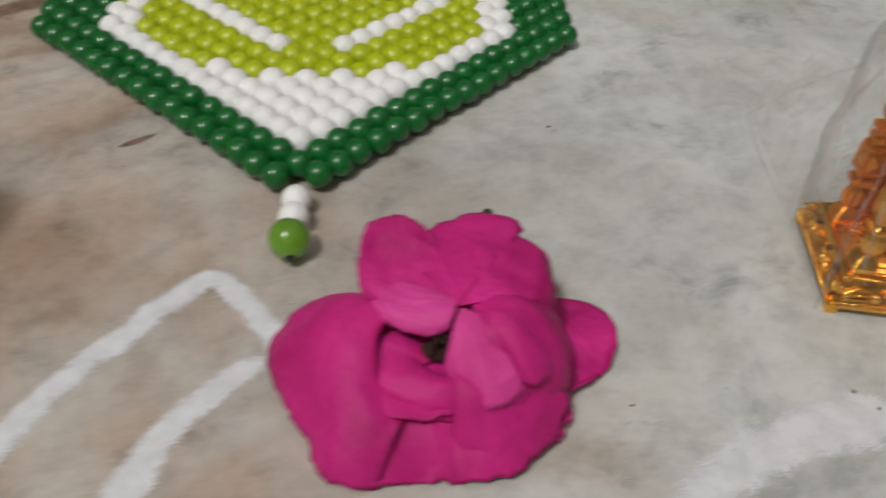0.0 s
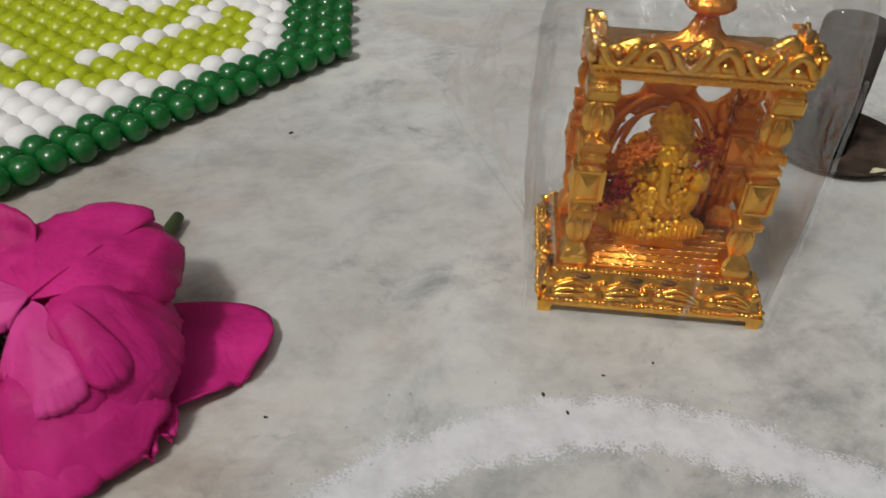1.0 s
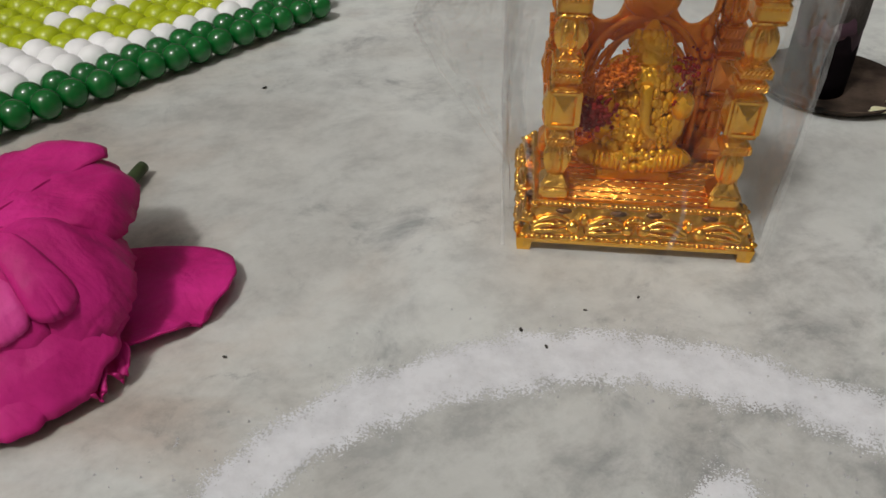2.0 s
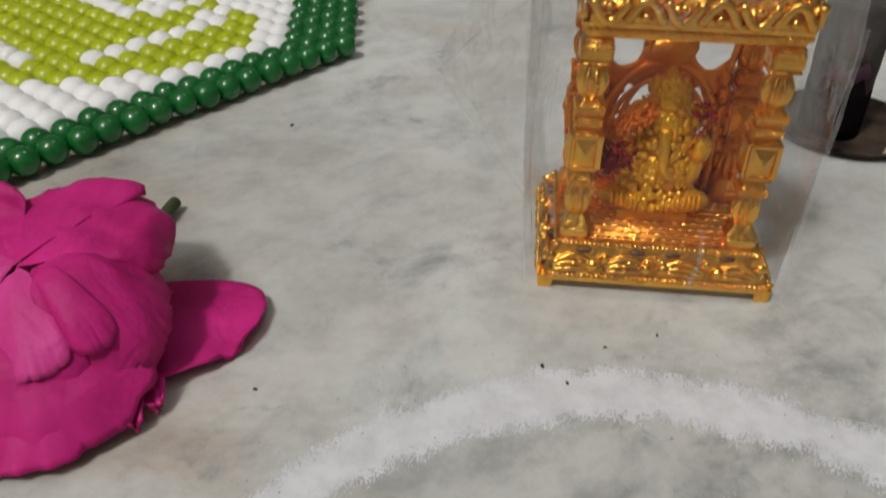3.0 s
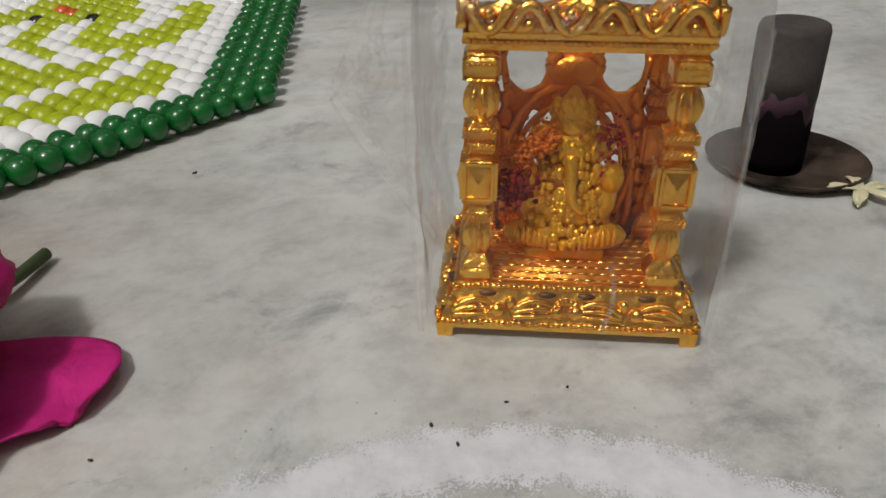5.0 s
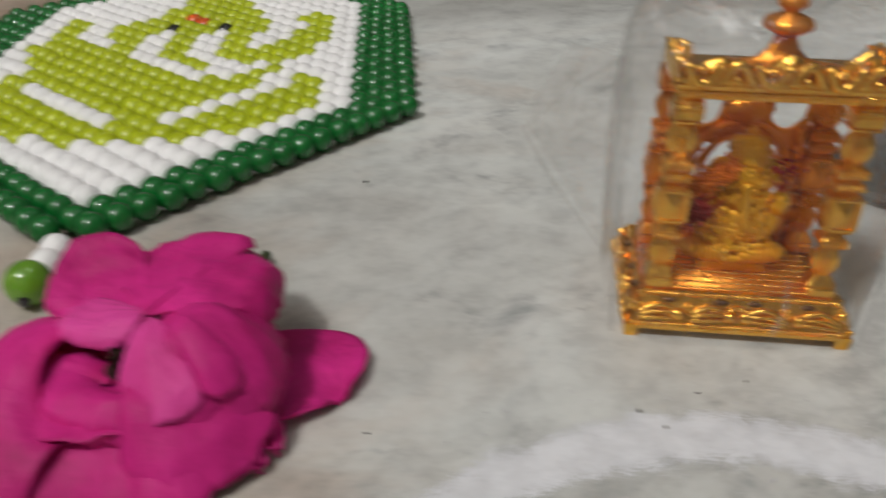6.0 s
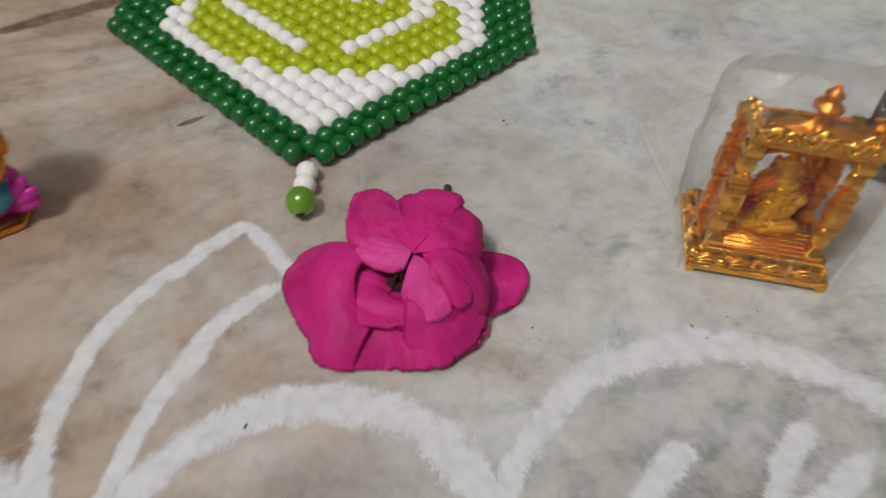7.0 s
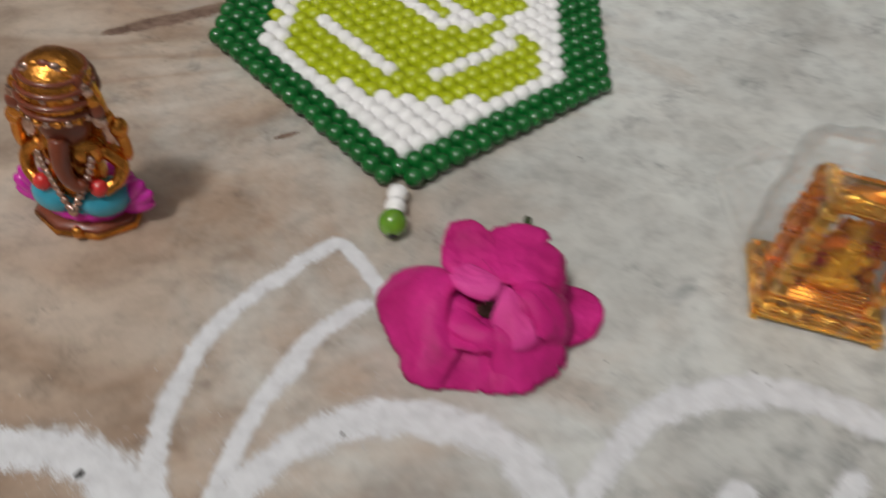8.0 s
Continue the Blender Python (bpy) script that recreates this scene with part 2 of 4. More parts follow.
# lacquer orange; on inner parts it also holds the tint of gold reflecting gold
AMBER = gold_material("orange_lacquer_bounce_gold", (1.0, 0.37, 0.045), 0.24, 0.0012, 0.75)
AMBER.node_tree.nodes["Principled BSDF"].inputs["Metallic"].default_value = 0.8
# dark brown that stands in for the shade inside pierced holes
HOLE_SHADE = surface("painted_hole_shade", (0.11, 0.045, 0.012), 0.45, vary=0.5, grain=900, metal=0.5)
ASH = surface("grey_incense_paste", (0.085, 0.075, 0.07), 0.9, vary=0.25, grain=700, bump=0.5, depth=0.0006)
SOOT = surface("sooty_metal", (0.008, 0.006, 0.005), 0.7, vary=0.6, grain=900, bump=0.3, metal=0.0, second=(0.10, 0.07, 0.052))
CHAR = surface("charred_paste", (0.006, 0.004, 0.005), 1.0, grain=700, bump=0.4)
CHAR.node_tree.nodes["Principled BSDF"].inputs["Specular IOR Level"].default_value = 0.05
for matt in (SOOT, ASH):
    matt.node_tree.nodes["Principled BSDF"].inputs["Specular IOR Level"].default_value = 0.12
CRUMB = surface("dark_crumb", (0.03, 0.025, 0.02), 0.8, grain=900)
CREAM = surface("cream_blossom", (0.72, 0.68, 0.44), 0.6, vary=0.15, grain=300, sub=0.1)


# ---- mesh helpers ----
def mesh_of(name, bm, *mats, smooth=True):
    me = bpy.data.meshes.new(name)
    bm.normal_update()
    bm.to_mesh(me)
    bm.free()
    for m in mats:
        me.materials.append(m)
    if smooth:
        for p in me.polygons:
            p.use_smooth = True
    return me


def part(name, bm, material, parent, label="", smooth=True):
    mats = material if isinstance(material, (list, tuple)) else [material]
    ob = new(name, mesh_of(name, bm, *mats, smooth=smooth))
    ob.parent = parent
    if label:
        tagged(ob, label)
    return ob


def thing(name, m, label, category, group="", kind=""):
    ob = new(name)
    ob.empty_display_size = 0.005
    ob.matrix_world = m
    return tagged(ob, label, category, group, kind)


def mm(*v):
    return Vector(v) / 1000


def box(bm, lo, hi, bevel=0.0, mat=0):
    r = bmesh.ops.create_cube(bm, size=1)
    vs = r["verts"]
    for v in vs:
        v.co = Vector([(lo[k] + hi[k]) / 2 + v.co[k] * (hi[k] - lo[k]) for k in range(3)])
    if bevel:
        es = {e for v in vs for e in v.link_edges}
        r = bmesh.ops.bevel(bm, geom=list(es), offset=bevel, segments=2, affect="EDGES", profile=0.6)
    return vs


def ball(bm, centre, radius, scale=(1, 1, 1), seg=12, rings=8, turn=None, mat=0):
    def at(a, b):
        p = Vector((math.cos(a) * math.sin(b) * scale[0], math.sin(a) * math.sin(b) * scale[1], math.cos(b) * scale[2])) * radius
        if turn:
            p.rotate(turn)
        return bm.verts.new(Vector(centre) + p)
    top, low = at(0, 0), at(0, math.pi)
    belts = [[at(2 * math.pi * k / seg, math.pi * i / rings) for k in range(seg)] for i in range(1, rings)]
    for k in range(seg):
        n = (k + 1) % seg
        bm.faces.new((top, belts[0][k], belts[0][n])).material_index = mat
        bm.faces.new((low, belts[-1][n], belts[-1][k])).material_index = mat
        for a, b in zip(belts, belts[1:]):
            bm.faces.new((a[k], b[k], b[n], a[n])).material_index = mat


def lathe(bm, centre, profile, seg=24, flute=0, deep=0.0, where=None, turn=0.0, sx=1.0, sy=1.0, mat=0):
    """Turns (radius, height) pairs round an upright axis. flute: ribs round it, where(height) says how strong."""
    rings = []
    for r, z in profile:
        ring = []
        for i in range(seg):
            a = 2 * math.pi * i / seg + turn
            rr = r
            if flute:
                k = where(z) if where else 1.0
                rr = r * (1 - deep * k * (0.5 - 0.5 * math.cos(flute * (a - turn))))
            ring.append(bm.verts.new((centre[0] + rr * math.cos(a) * sx, centre[1] + rr * math.sin(a) * sy, centre[2] + z)))
        rings.append(ring)
    for a, b in zip(rings, rings[1:]):
        for i in range(seg):
            f = bm.faces.new((a[i], a[(i + 1) % seg], b[(i + 1) % seg], b[i]))
            f.material_index = mat
    for ring, flip in ((rings[0], True), (rings[-1], False)):
        f = bm.faces.new(list(reversed(ring)) if flip else ring)
        f.material_index = mat
    return rings


def spline(points, n):
    """Catmull-Rom through the points, n steps a span."""
    pts = [Vector(p) for p in points]
    pts = [2 * pts[0] - pts[1]] + pts + [2 * pts[-1] - pts[-2]]
    out = []
    for i in range(1, len(pts) - 2):
        a, b, c, d = pts[i - 1:i + 3]
        for k in range(n):
            t = k / n
            out.append(0.5 * ((2 * b) + (c - a) * t + (2 * a - 5 * b + 4 * c - d) * t * t + (3 * b - a - 3 * c + d) * t ** 3))
    out.append(pts[-2])
    return out


def tube(bm, points, radius, seg=8, taper=1.0, mat=0):
    n = len(points)
    rings = []
    for i, p in enumerate(points):
        d = (points[min(i + 1, n - 1)] - points[max(i - 1, 0)]).normalized()
        q = d.to_track_quat("Z", "Y")
        r = radius * (1 + (taper - 1) * i / max(1, n - 1))
        rings.append([bm.verts.new(p + q @ Vector((r * math.cos(2 * math.pi * k / seg), r * math.sin(2 * math.pi * k / seg), 0))) for k in range(seg)])
    for a, b in zip(rings, rings[1:]):
        for k in range(seg):
            bm.faces.new((a[k], a[(k + 1) % seg], b[(k + 1) % seg], b[k])).material_index = mat
    bm.faces.new(list(reversed(rings[0]))).material_index = mat
    bm.faces.new(rings[-1]).material_index = mat


# ---- the room ----
def sheet(name, size, m, mat, label, category):
    bm = bmesh.new()
    box(bm, (-size[0] / 2, -size[1] / 2, -size[2]), (size[0] / 2, size[1] / 2, 0))
    ob = new(name, mesh_of(name, bm, mat, smooth=False))
    ob.matrix_world = m
    return tagged(ob, label, category, kind="structure")


sheet("floor", (4.4, 4.4, 0.05), pose(0, 0, 0), MARBLE, "grey and beige veined polished marble floor", "floor")
sheet("ceiling", (4.4, 4.4, 0.1), pose(0, 0, 2.6, 180), CEILING, "plain white painted ceiling", "ceiling")
for wall_name, m in (("wall_north", pose(0, 2.1, 1.3, 90)), ("wall_south", pose(0, -2.1, 1.3, -90)),
                     ("wall_east", pose(2.1, 0, 1.3, 0, -90)), ("wall_west", pose(-2.1, 0, 1.3, 0, 90))):
    sheet(wall_name, (2.6, 4.4, 0.1) if "st" in wall_name and wall_name != "wall_south" else (4.4, 2.6, 0.1), m, WALL, "plain cream painted wall of the room", "wall")

# ---- bead mat ----
CHART = [
    "                 ",
    "       gg       ",
    "       ggg       ",
    "      gggg      ",
    "      ggwgg      ",
    "     ggwwgg     ",
    "     ggwwwgg     ",
    "    ggwwwwgg    ",
    "    ggwwwwwgg    ",
    "   ggwwwwwwgg   ",
    "   ggwwwwwwwgg   ",
    "  ggwwyyyywwgg  ",
    "  ggwyyyyyyywgg  ",
    " ggwyyyyyyyywgg ",
    " ggwyyywywyyywgg ",
    "ggwyyywyywyyywgg",
    "ggwyyywyyywyyywgg",
    "ggwyywyyyywyywgg",
    "ggwyywyyyyywyywgg",
    "ggwywyyyyyywywgg",
    "ggyywyyyyyyywywgg",
    "ggwyyyyyyyywywgg",
    "ggwyyyyyywwywwwgg",
    "ggwyyyyywwwywwgg",
    "ggwwyyyywywwwwwgg",
    "ggwyyyywywyywwgg",
    "ggwyyyywywyyywwgg",
    "ggwyyywywyyyywgg",
    "ggwyyyywywyyywwgg",
    "ggyyyywywywyywgg",
    "ggwyywywywywyywgg",
    "ggwywywywywwywgg",
    "ggwywyywywywyywgg",
    "ggwywyyyyyywywgg",
    "ggwywyykykywwywgg",
    "ggwywyyyyyywywgg",
    "ggwywwyyoyywyywgg",
    "ggwwwwyoyywwywgg",
    "ggwwwwwyyyywwwwgg",
    "ggwwwwyyyywwwwgg",
    "ggwwwwwyyywwwwwgg",
    "ggwwwwwyyywwwwgg",
    " ggwwwwyyywwwwgg ",
    " ggwwwwyywwwwgg ",
    "  ggwwwyyywwwgg  ",
    "  ggwwwyywwwgg  ",
    "   ggwwyyywwgg   ",
    "   ggwwyywwgg   ",
    "    ggwyywwgg    ",
    "    ggyyywgg    ",
    "     ggyywgg     ",
    "     ggyygg     ",
    "      ggygg      ",
    "      gggg      ",
    "       ggg       ",
    "       gg       ",
]
TIP = Vector((-22.0, 112.2))
EAST_EDGE, WEST_EDGE = Vector((2.79, 4.50)), Vector((-4.48, 2.486))


RADIUS = {"g": 0.00280, "w": 0.00312, "y": 0.00300, "o": 0.0029, "k": 0.0028}


def bead_mat():
    mat_thing = thing("bead_mat", pose(TIP.x / 1000, TIP.y / 1000, 0), "hexagonal mat woven from dark green, white and lime beads", "bead mat")
    kinds = {"g": GREEN, "w": WHITE, "y": LIME, "o": ORANGE, "k": BLACK}
    shapes = {}
    for key, material in kinds.items():
        bm = bmesh.new()
        ball(bm, (0, 0, 0), RADIUS[key], (1, 1, 0.95), 16, 10)
        shapes[key] = mesh_of("bead", bm, material)
    rest = {key: bmesh.new() for key in kinds}
    rnd = random.Random(4)
    count = 0
    for r, row in enumerate(CHART):
        ks = [k for k in range(-16, 17) if (k + r) % 2 == 0]
        for k, key in zip(ks, row):
            if key == " ":
                continue
            i, j = (r + k) / 2 + 0.5, (r - k) / 2 + 0.5
            p = EAST_EDGE * i + WEST_EDGE * j
            rim = 0.25 if key == "g" else 0.0
            q = mm(p.x + rnd.uniform(-0.22, 0.22), p.y + rnd.uniform(-0.22, 0.22), 2.65 + rnd.uniform(0, 0.35) + rim)
            if count < 300:
                ob = new("bead", shapes[key])
                ob.parent = mat_thing
                ob.matrix_basis = Matrix.Translation(q) @ pose(0, 0, 0, rnd.uniform(-20, 20), rnd.uniform(-20, 20), rnd.uniform(0, 360))
                count += 1
            else:
                ball(rest[key], q, RADIUS[key], (1, 1, 0.95), 12, 7)
    words = {"g": "dark green beads", "w": "white beads", "y": "lime green beads", "o": "orange beads", "k": "black beads"}
    for key, bm in rest.items():
        if len(bm.verts):
            tagged(part("beads", bm, kinds[key], mat_thing, words[key]), kind="stuff")
        else:
            bm.free()
    # the tail: two white beads and a clear green one
    for p, rad, mat, words in ((mm(0.3, 0.4, 2.8), 0.0028, WHITE, ""), (mm(1.3, -4.2, 2.8), 0.0028, WHITE, "")):
        bm = bmesh.new()
        ball(bm, p, rad, (1, 1, 1), 16, 10)
        part("bead", bm, mat, mat_thing)
    bm = bmesh.new()
    ball(bm, (0, 0, 0), 0.0037, (1, 1, 1), 20, 14)
    drop = part("tail_bead", bm, CLEAR_GREEN, mat_thing, "translucent green ball bead")
    drop.location = mm(2.7, -10.8, 3.7)
    # a black lump paints the shade in the bead's hole
    bm = bmesh.new()
    ball(bm, mm(0.9, -3.1, -1.2), 0.0010, (1.2, 0.7, 1.2), 10, 6)
    part("bead_hole_shade", bm, BLACK, drop)
    return mat_thing


CLEAR_GREEN = surface("clear_green_plastic", (0.20, 0.46, 0.03), 0.1, vary=0.3, grain=150, bump=0.0, coat=0.8, sub=0.3)
CLEAR_GREEN.node_tree.nodes["Principled BSDF"].inputs["Transmission Weight"].default_value = 0.35
bead_mat()

# ---- powder drawing on the floor ----
def powder_line(points, widths, seed):
    """A strewn line of powder along the points (mm), with its widths (mm) there."""
    rnd = random.Random(seed)
    pts = spline([(x, y, 0) for x, y in points], 22)
    n = len(pts)
    bm = bmesh.new()
    cover = bm.verts.layers.float.new("cover")
    across = 9
    rings = []
    for i, p in enumerate(pts):
        d = pts[min(i + 1, n - 1)] - pts[max(i - 1, 0)]
        side = Vector((-d.y, d.x, 0)).normalized()
        u = i / (n - 1) * (len(widths) - 1)
        a = min(int(u), len(widths) - 2)
        w = widths[a] + (widths[a + 1] - widths[a]) * (u - a)
        w *= 1.46 * (1 + 0.22 * noise.noise(Vector((p.x * 0.12, p.y * 0.12, seed))) + 0.05 * noise.noise(Vector((p.x * 0.6, p.y * 0.6, seed))))
        off = 0.5 * noise.noise(Vector((p.x * 0.2, p.y * 0.2, seed + 9)))
        end = min(1.0, min(i, n - 1 - i) / 8)
        ring = []
        for k in range(across):
            c = 2 * k / (across - 1) - 1
            q = p + side * (c * w / 2 + off)
            hump = (1 - c * c) ** 2 * 0.24 * (0.7 + 0.6 * noise.noise(q * 0.7))
            v = bm.verts.new(mm(q.x, q.y, 0.025 + max(0.0, hump) * (0.3 + 0.7 * end)))
            v[cover] = (1 - abs(c) ** 1.35) * 1.25 * end
            ring.append(v)
        rings.append(ring)
    for a, b in zip(rings, rings[1:]):
        for k in range(across - 1):
            bm.faces.new((a[k], a[k + 1], b[k + 1], b[k]))
    ob = new("powder_line", mesh_of("powder_line", bm, POWDER))
    tagged(ob, "white powder line strewn on the marble floor", "floor drawing", "lines of the floor drawing")
    return ob


def brown_vein(points, widths, seed):
    """A flat, dark brown vein at the face of the stone (mm)."""
    ob = powder_line(points, widths, seed)
    ob.name = ob.data.name = "floor_vein"
    ob.data.materials[0] = VEIN
    ob.scale.z = 0.25
    ob["group"] = ""
    tagged(ob, "dark brown natural vein in the marble floor", "floor vein", kind="structure")


LINES = [
    ([(-13.5, 80.5), (-17.5, 84.5), (-24, 89.5), (-30.8, 92.5), (-38.2, 78.3), (-43, 67), (-46, 55.1), (-45.6, 42.1), (-43.6, 30.5), (-39, 20), (-31, 9), (-24, -2)], [3.6, 4.4, 4.4, 4.2, 4.2, 4.6, 6, 8]),
    ([(-14.5, 81), (-23.9, 66.1), (-26.2, 53.4), (-28, 45.2), (-28.6, 36.2), (-28, 28.3), (-27, 19.3), (-25.5, 8.4)], [3.6, 4.8, 4.2, 3.8, 4.6]),
    ([(-95, 8), (-80, 13), (-70, 17), (-60, 20.5), (-52, 21), (-45, 18.5), (-38.3, 12.8), (-29, 3)], [6, 7, 9, 9, 10, 11, 12, 9]),
    ([(-25, 3.8), (-25, 21.8), (-20.6, 32.8), (-14.6, 41.8), (-5.3, 49.2), (6.1, 53.3), (18.5, 53.7), (28.4, 49.6), (35.3, 44.1), (40.9, 38.3), (45.8, 29.5), (50, 18), (53, 4)], [7, 7, 8, 9, 9, 9, 9, 8]),
    ([(40.0, 39.5), (41, 47), (44.2, 56.7), (49.1, 67.6), (56.2, 76.7), (65.2, 83.5), (75.8, 88.3), (86.5, 90.6), (99.7, 89.5), (111.7, 86.2), (120.6, 85.2), (135.3, 89.2), (155, 96)], [5, 6, 7, 8.5, 8.5, 7.5, 7]),
    ([(130.6, 84.1), (122.4, 67.3), (116.3, 54.1), (112, 40), (110, 22)], [5, 6, 6]),
    ([(48.4, 23.5), (54.8, 28.6), (63.3, 38.8), (76.9, 45.5), (89.8, 50.3), (100.2, 58.2), (112.9, 74.6)], [6, 7, 7, 6, 4.5]),
    ([(90, 52), (93.8, 66.2), (99.2, 76.2)], [5, 5, 6]),
    ([(63, 40), (67.9, 52.9), (74.9, 64.8)], [5, 6, 8]),
    ([(77.4, 41.2), (86.6, 38.1), (98, 36)], [6, 6, 5]),
    ([(-52, -16), (-39.1, -12), (-26.2, -5.6), (-10.4, -1), (4.3, 7.4), (15, 16.5)], [8, 8, 7, 5.5, 4]),
]
for n_line, (pts, widths) in enumerate(LINES):
    powder_line(pts, widths, n_line * 3.7)


VEIN = powder_material("brown_vein", (0.10, 0.060, 0.045), (0.26, 0.18, 0.14))
brown_vein([(-128, 143), (-121, 152), (-112, 163), (-103, 175), (-94, 190)], [2, 5, 6, 5, 2], 41)
brown_vein([(-61, 121.5), (-58.5, 124.5), (-55.5, 128.5)], [1.0, 1.8, 0.8], 43)


# ---- rose ----
def petal(bm, base, heading, length, width, rise, droop, cup, ruffle, seed, roll=0.0, notch=0.0, widest=0.52):
    """One petal (mm, degrees) from its base outwards, as a curved sheet with a rounded, rolled rim."""
    ns, nw = 26, 22
    along = bm.verts.layers.float.get("along") or bm.verts.layers.float.new("along")
    a = radians(heading)
    ahead, side = Vector((math.cos(a), math.sin(a), 0)), Vector((-math.sin(a), math.cos(a), 0))
    rows = []
    for i in range(ns + 1):
        s = 1 - (1 - i / ns) ** 1.35
        row = []
        for k in range(nw + 1):
            w = 2 * k / nw - 1
            if s < widest:
                half = width / 2 * (0.25 + 0.75 * math.sin(math.pi / 2 * s / widest))
            else:
                half = width / 2 * math.sqrt(max(0.012, 1 - ((s - widest) / (1 - widest)) ** 2 * 0.985))
            nz = noise.noise(Vector((s * 2.2 + seed, w * 1.6, seed * 0.7)))
            nf = noise.noise(Vector((s * 3.5 + seed, w * 2.6, seed * 1.7)))
            ne = noise.noise(Vector((math.atan2(w * half, s * length) * 6 + seed, seed, 0)))
            rim = max(s, abs(w) * min(1.0, s / widest))
            z = base[2] + rise * math.sin(math.pi / 2 * min(1, s / 0.7)) - droop * s ** 2.4 + cup * w * w * s
            z += ruffle * s * (nz * 1.3 + nf * 0.6) - roll * max(0.0, (rim - 0.72) / 0.28) ** 2
            grow = 1 + 0.05 * ne + 0.03 * nf
            reach = length * (s - notch * max(0, 1 - abs(w) * 3) * s ** 4)
            p = Vector(base[:2] + (0,)) + ahead * reach * grow + side * half * w * grow
            v = bm.verts.new(mm(p.x, p.y, max(0.35, z)))
            v[along] = min(1.0, max(s, 0.0) if abs(w) < 0.97 else max(s, 0.97))
            row.append(v)
        rows.append(row)
    for r1, r2 in zip(rows, rows[1:]):
        for k in range(nw):
            bm.faces.new((r1[k], r1[k + 1], r2[k + 1], r2[k]))


def eased(values, u):
    """A smooth value at u (0 to 1) along evenly spaced values."""
    x = u * (len(values) - 1)
    i = min(int(x), len(values) - 2)
    a, b, c, d = (values[max(0, min(len(values) - 1, i + k))] for k in (-1, 0, 1, 2))
    t = x - i
    return 0.5 * (2 * b + (c - a) * t + (2 * a - 5 * b + 4 * c - d) * t * t + (3 * b - a - 3 * c + d) * t ** 3)


def fan_petal(bm, centre, start, end, inner, reach, z_in, z_out, dome, seed, ruffle=0.6, roll=0.6, crease=0.0, nick=0.5):
    """A broad petal (mm, degrees) spread like a fan round a centre: its reach and heights vary along the fan."""
    nu, nv = 54, 26
    along = bm.verts.layers.float.get("along") or bm.verts.layers.float.new("along")
    rows = []
    for i in range(nu + 1):
        u = i / nu
        a = radians(start + (end - start) * u)
        far = eased(reach, u)
        side = min(1.0, min(u, 1 - u) * 7)
        far *= 0.90 + 0.10 * side * (2 - side)
        ragged = nick * noise.noise(Vector((a * 7, seed, 0))) + 0.8 * nick * noise.noise(Vector((a * 23, seed, 4)))
        row = []
        for k in range(nv + 1):
            v = k / nv
            r = inner + (far - inner) * v + ragged * v ** 6
            z0, z1 = eased(z_in, u), eased(z_out, u)
            z = z0 + (z1 - z0) * v ** 1.5 + eased(dome, u) * math.sin(math.pi * v ** 0.85)
            n1 = noise.noise(Vector((r * math.cos(a) * 0.13 + seed, r * math.sin(a) * 0.13, seed)))
            n2 = noise.noise(Vector((r * math.cos(a) * 0.34, r * math.sin(a) * 0.34 + seed, 2)))
            rim = max(0.0, (v - 0.82) / 0.18)
            z += ruffle * min(1.0, v * 1.6) * (1.2 * n1 + 0.5 * n2) - roll * rim ** 2
            fold = noise.noise(Vector((a * 1.7 + n1, seed * 1.3, v * 0.8)))
            z += crease * v * (1.2 - 0.5 * v) * (1 - 2.6 * abs(fold))
            z += ruffle * rim * 0.7 * noise.noise(Vector((a * 4.5, seed, 8)))
            # limp, uneven bending that does not follow the fan
            x, y = centre[0] + r * math.cos(a), centre[1] + r * math.sin(a)
            z += 0.75 * v * (0.5 - 2.2 * abs(noise.noise(Vector((x * 0.11 + seed, y * 0.16, seed * 2)))))
            vert = bm.verts.new(mm(centre[0] + r * math.cos(a), centre[1] + r * math.sin(a), max(0.35, z)))
            vert[along] = min(1.0, 0.22 + 0.76 * v) if 1 < i < nu - 1 else 0.985
            row.append(vert)
        rows.append(row)
    for r1, r2 in zip(rows, rows[1:]):
        for k in range(nv):
            bm.faces.new((r1[k], r2[k], r2[k + 1], r1[k + 1]))


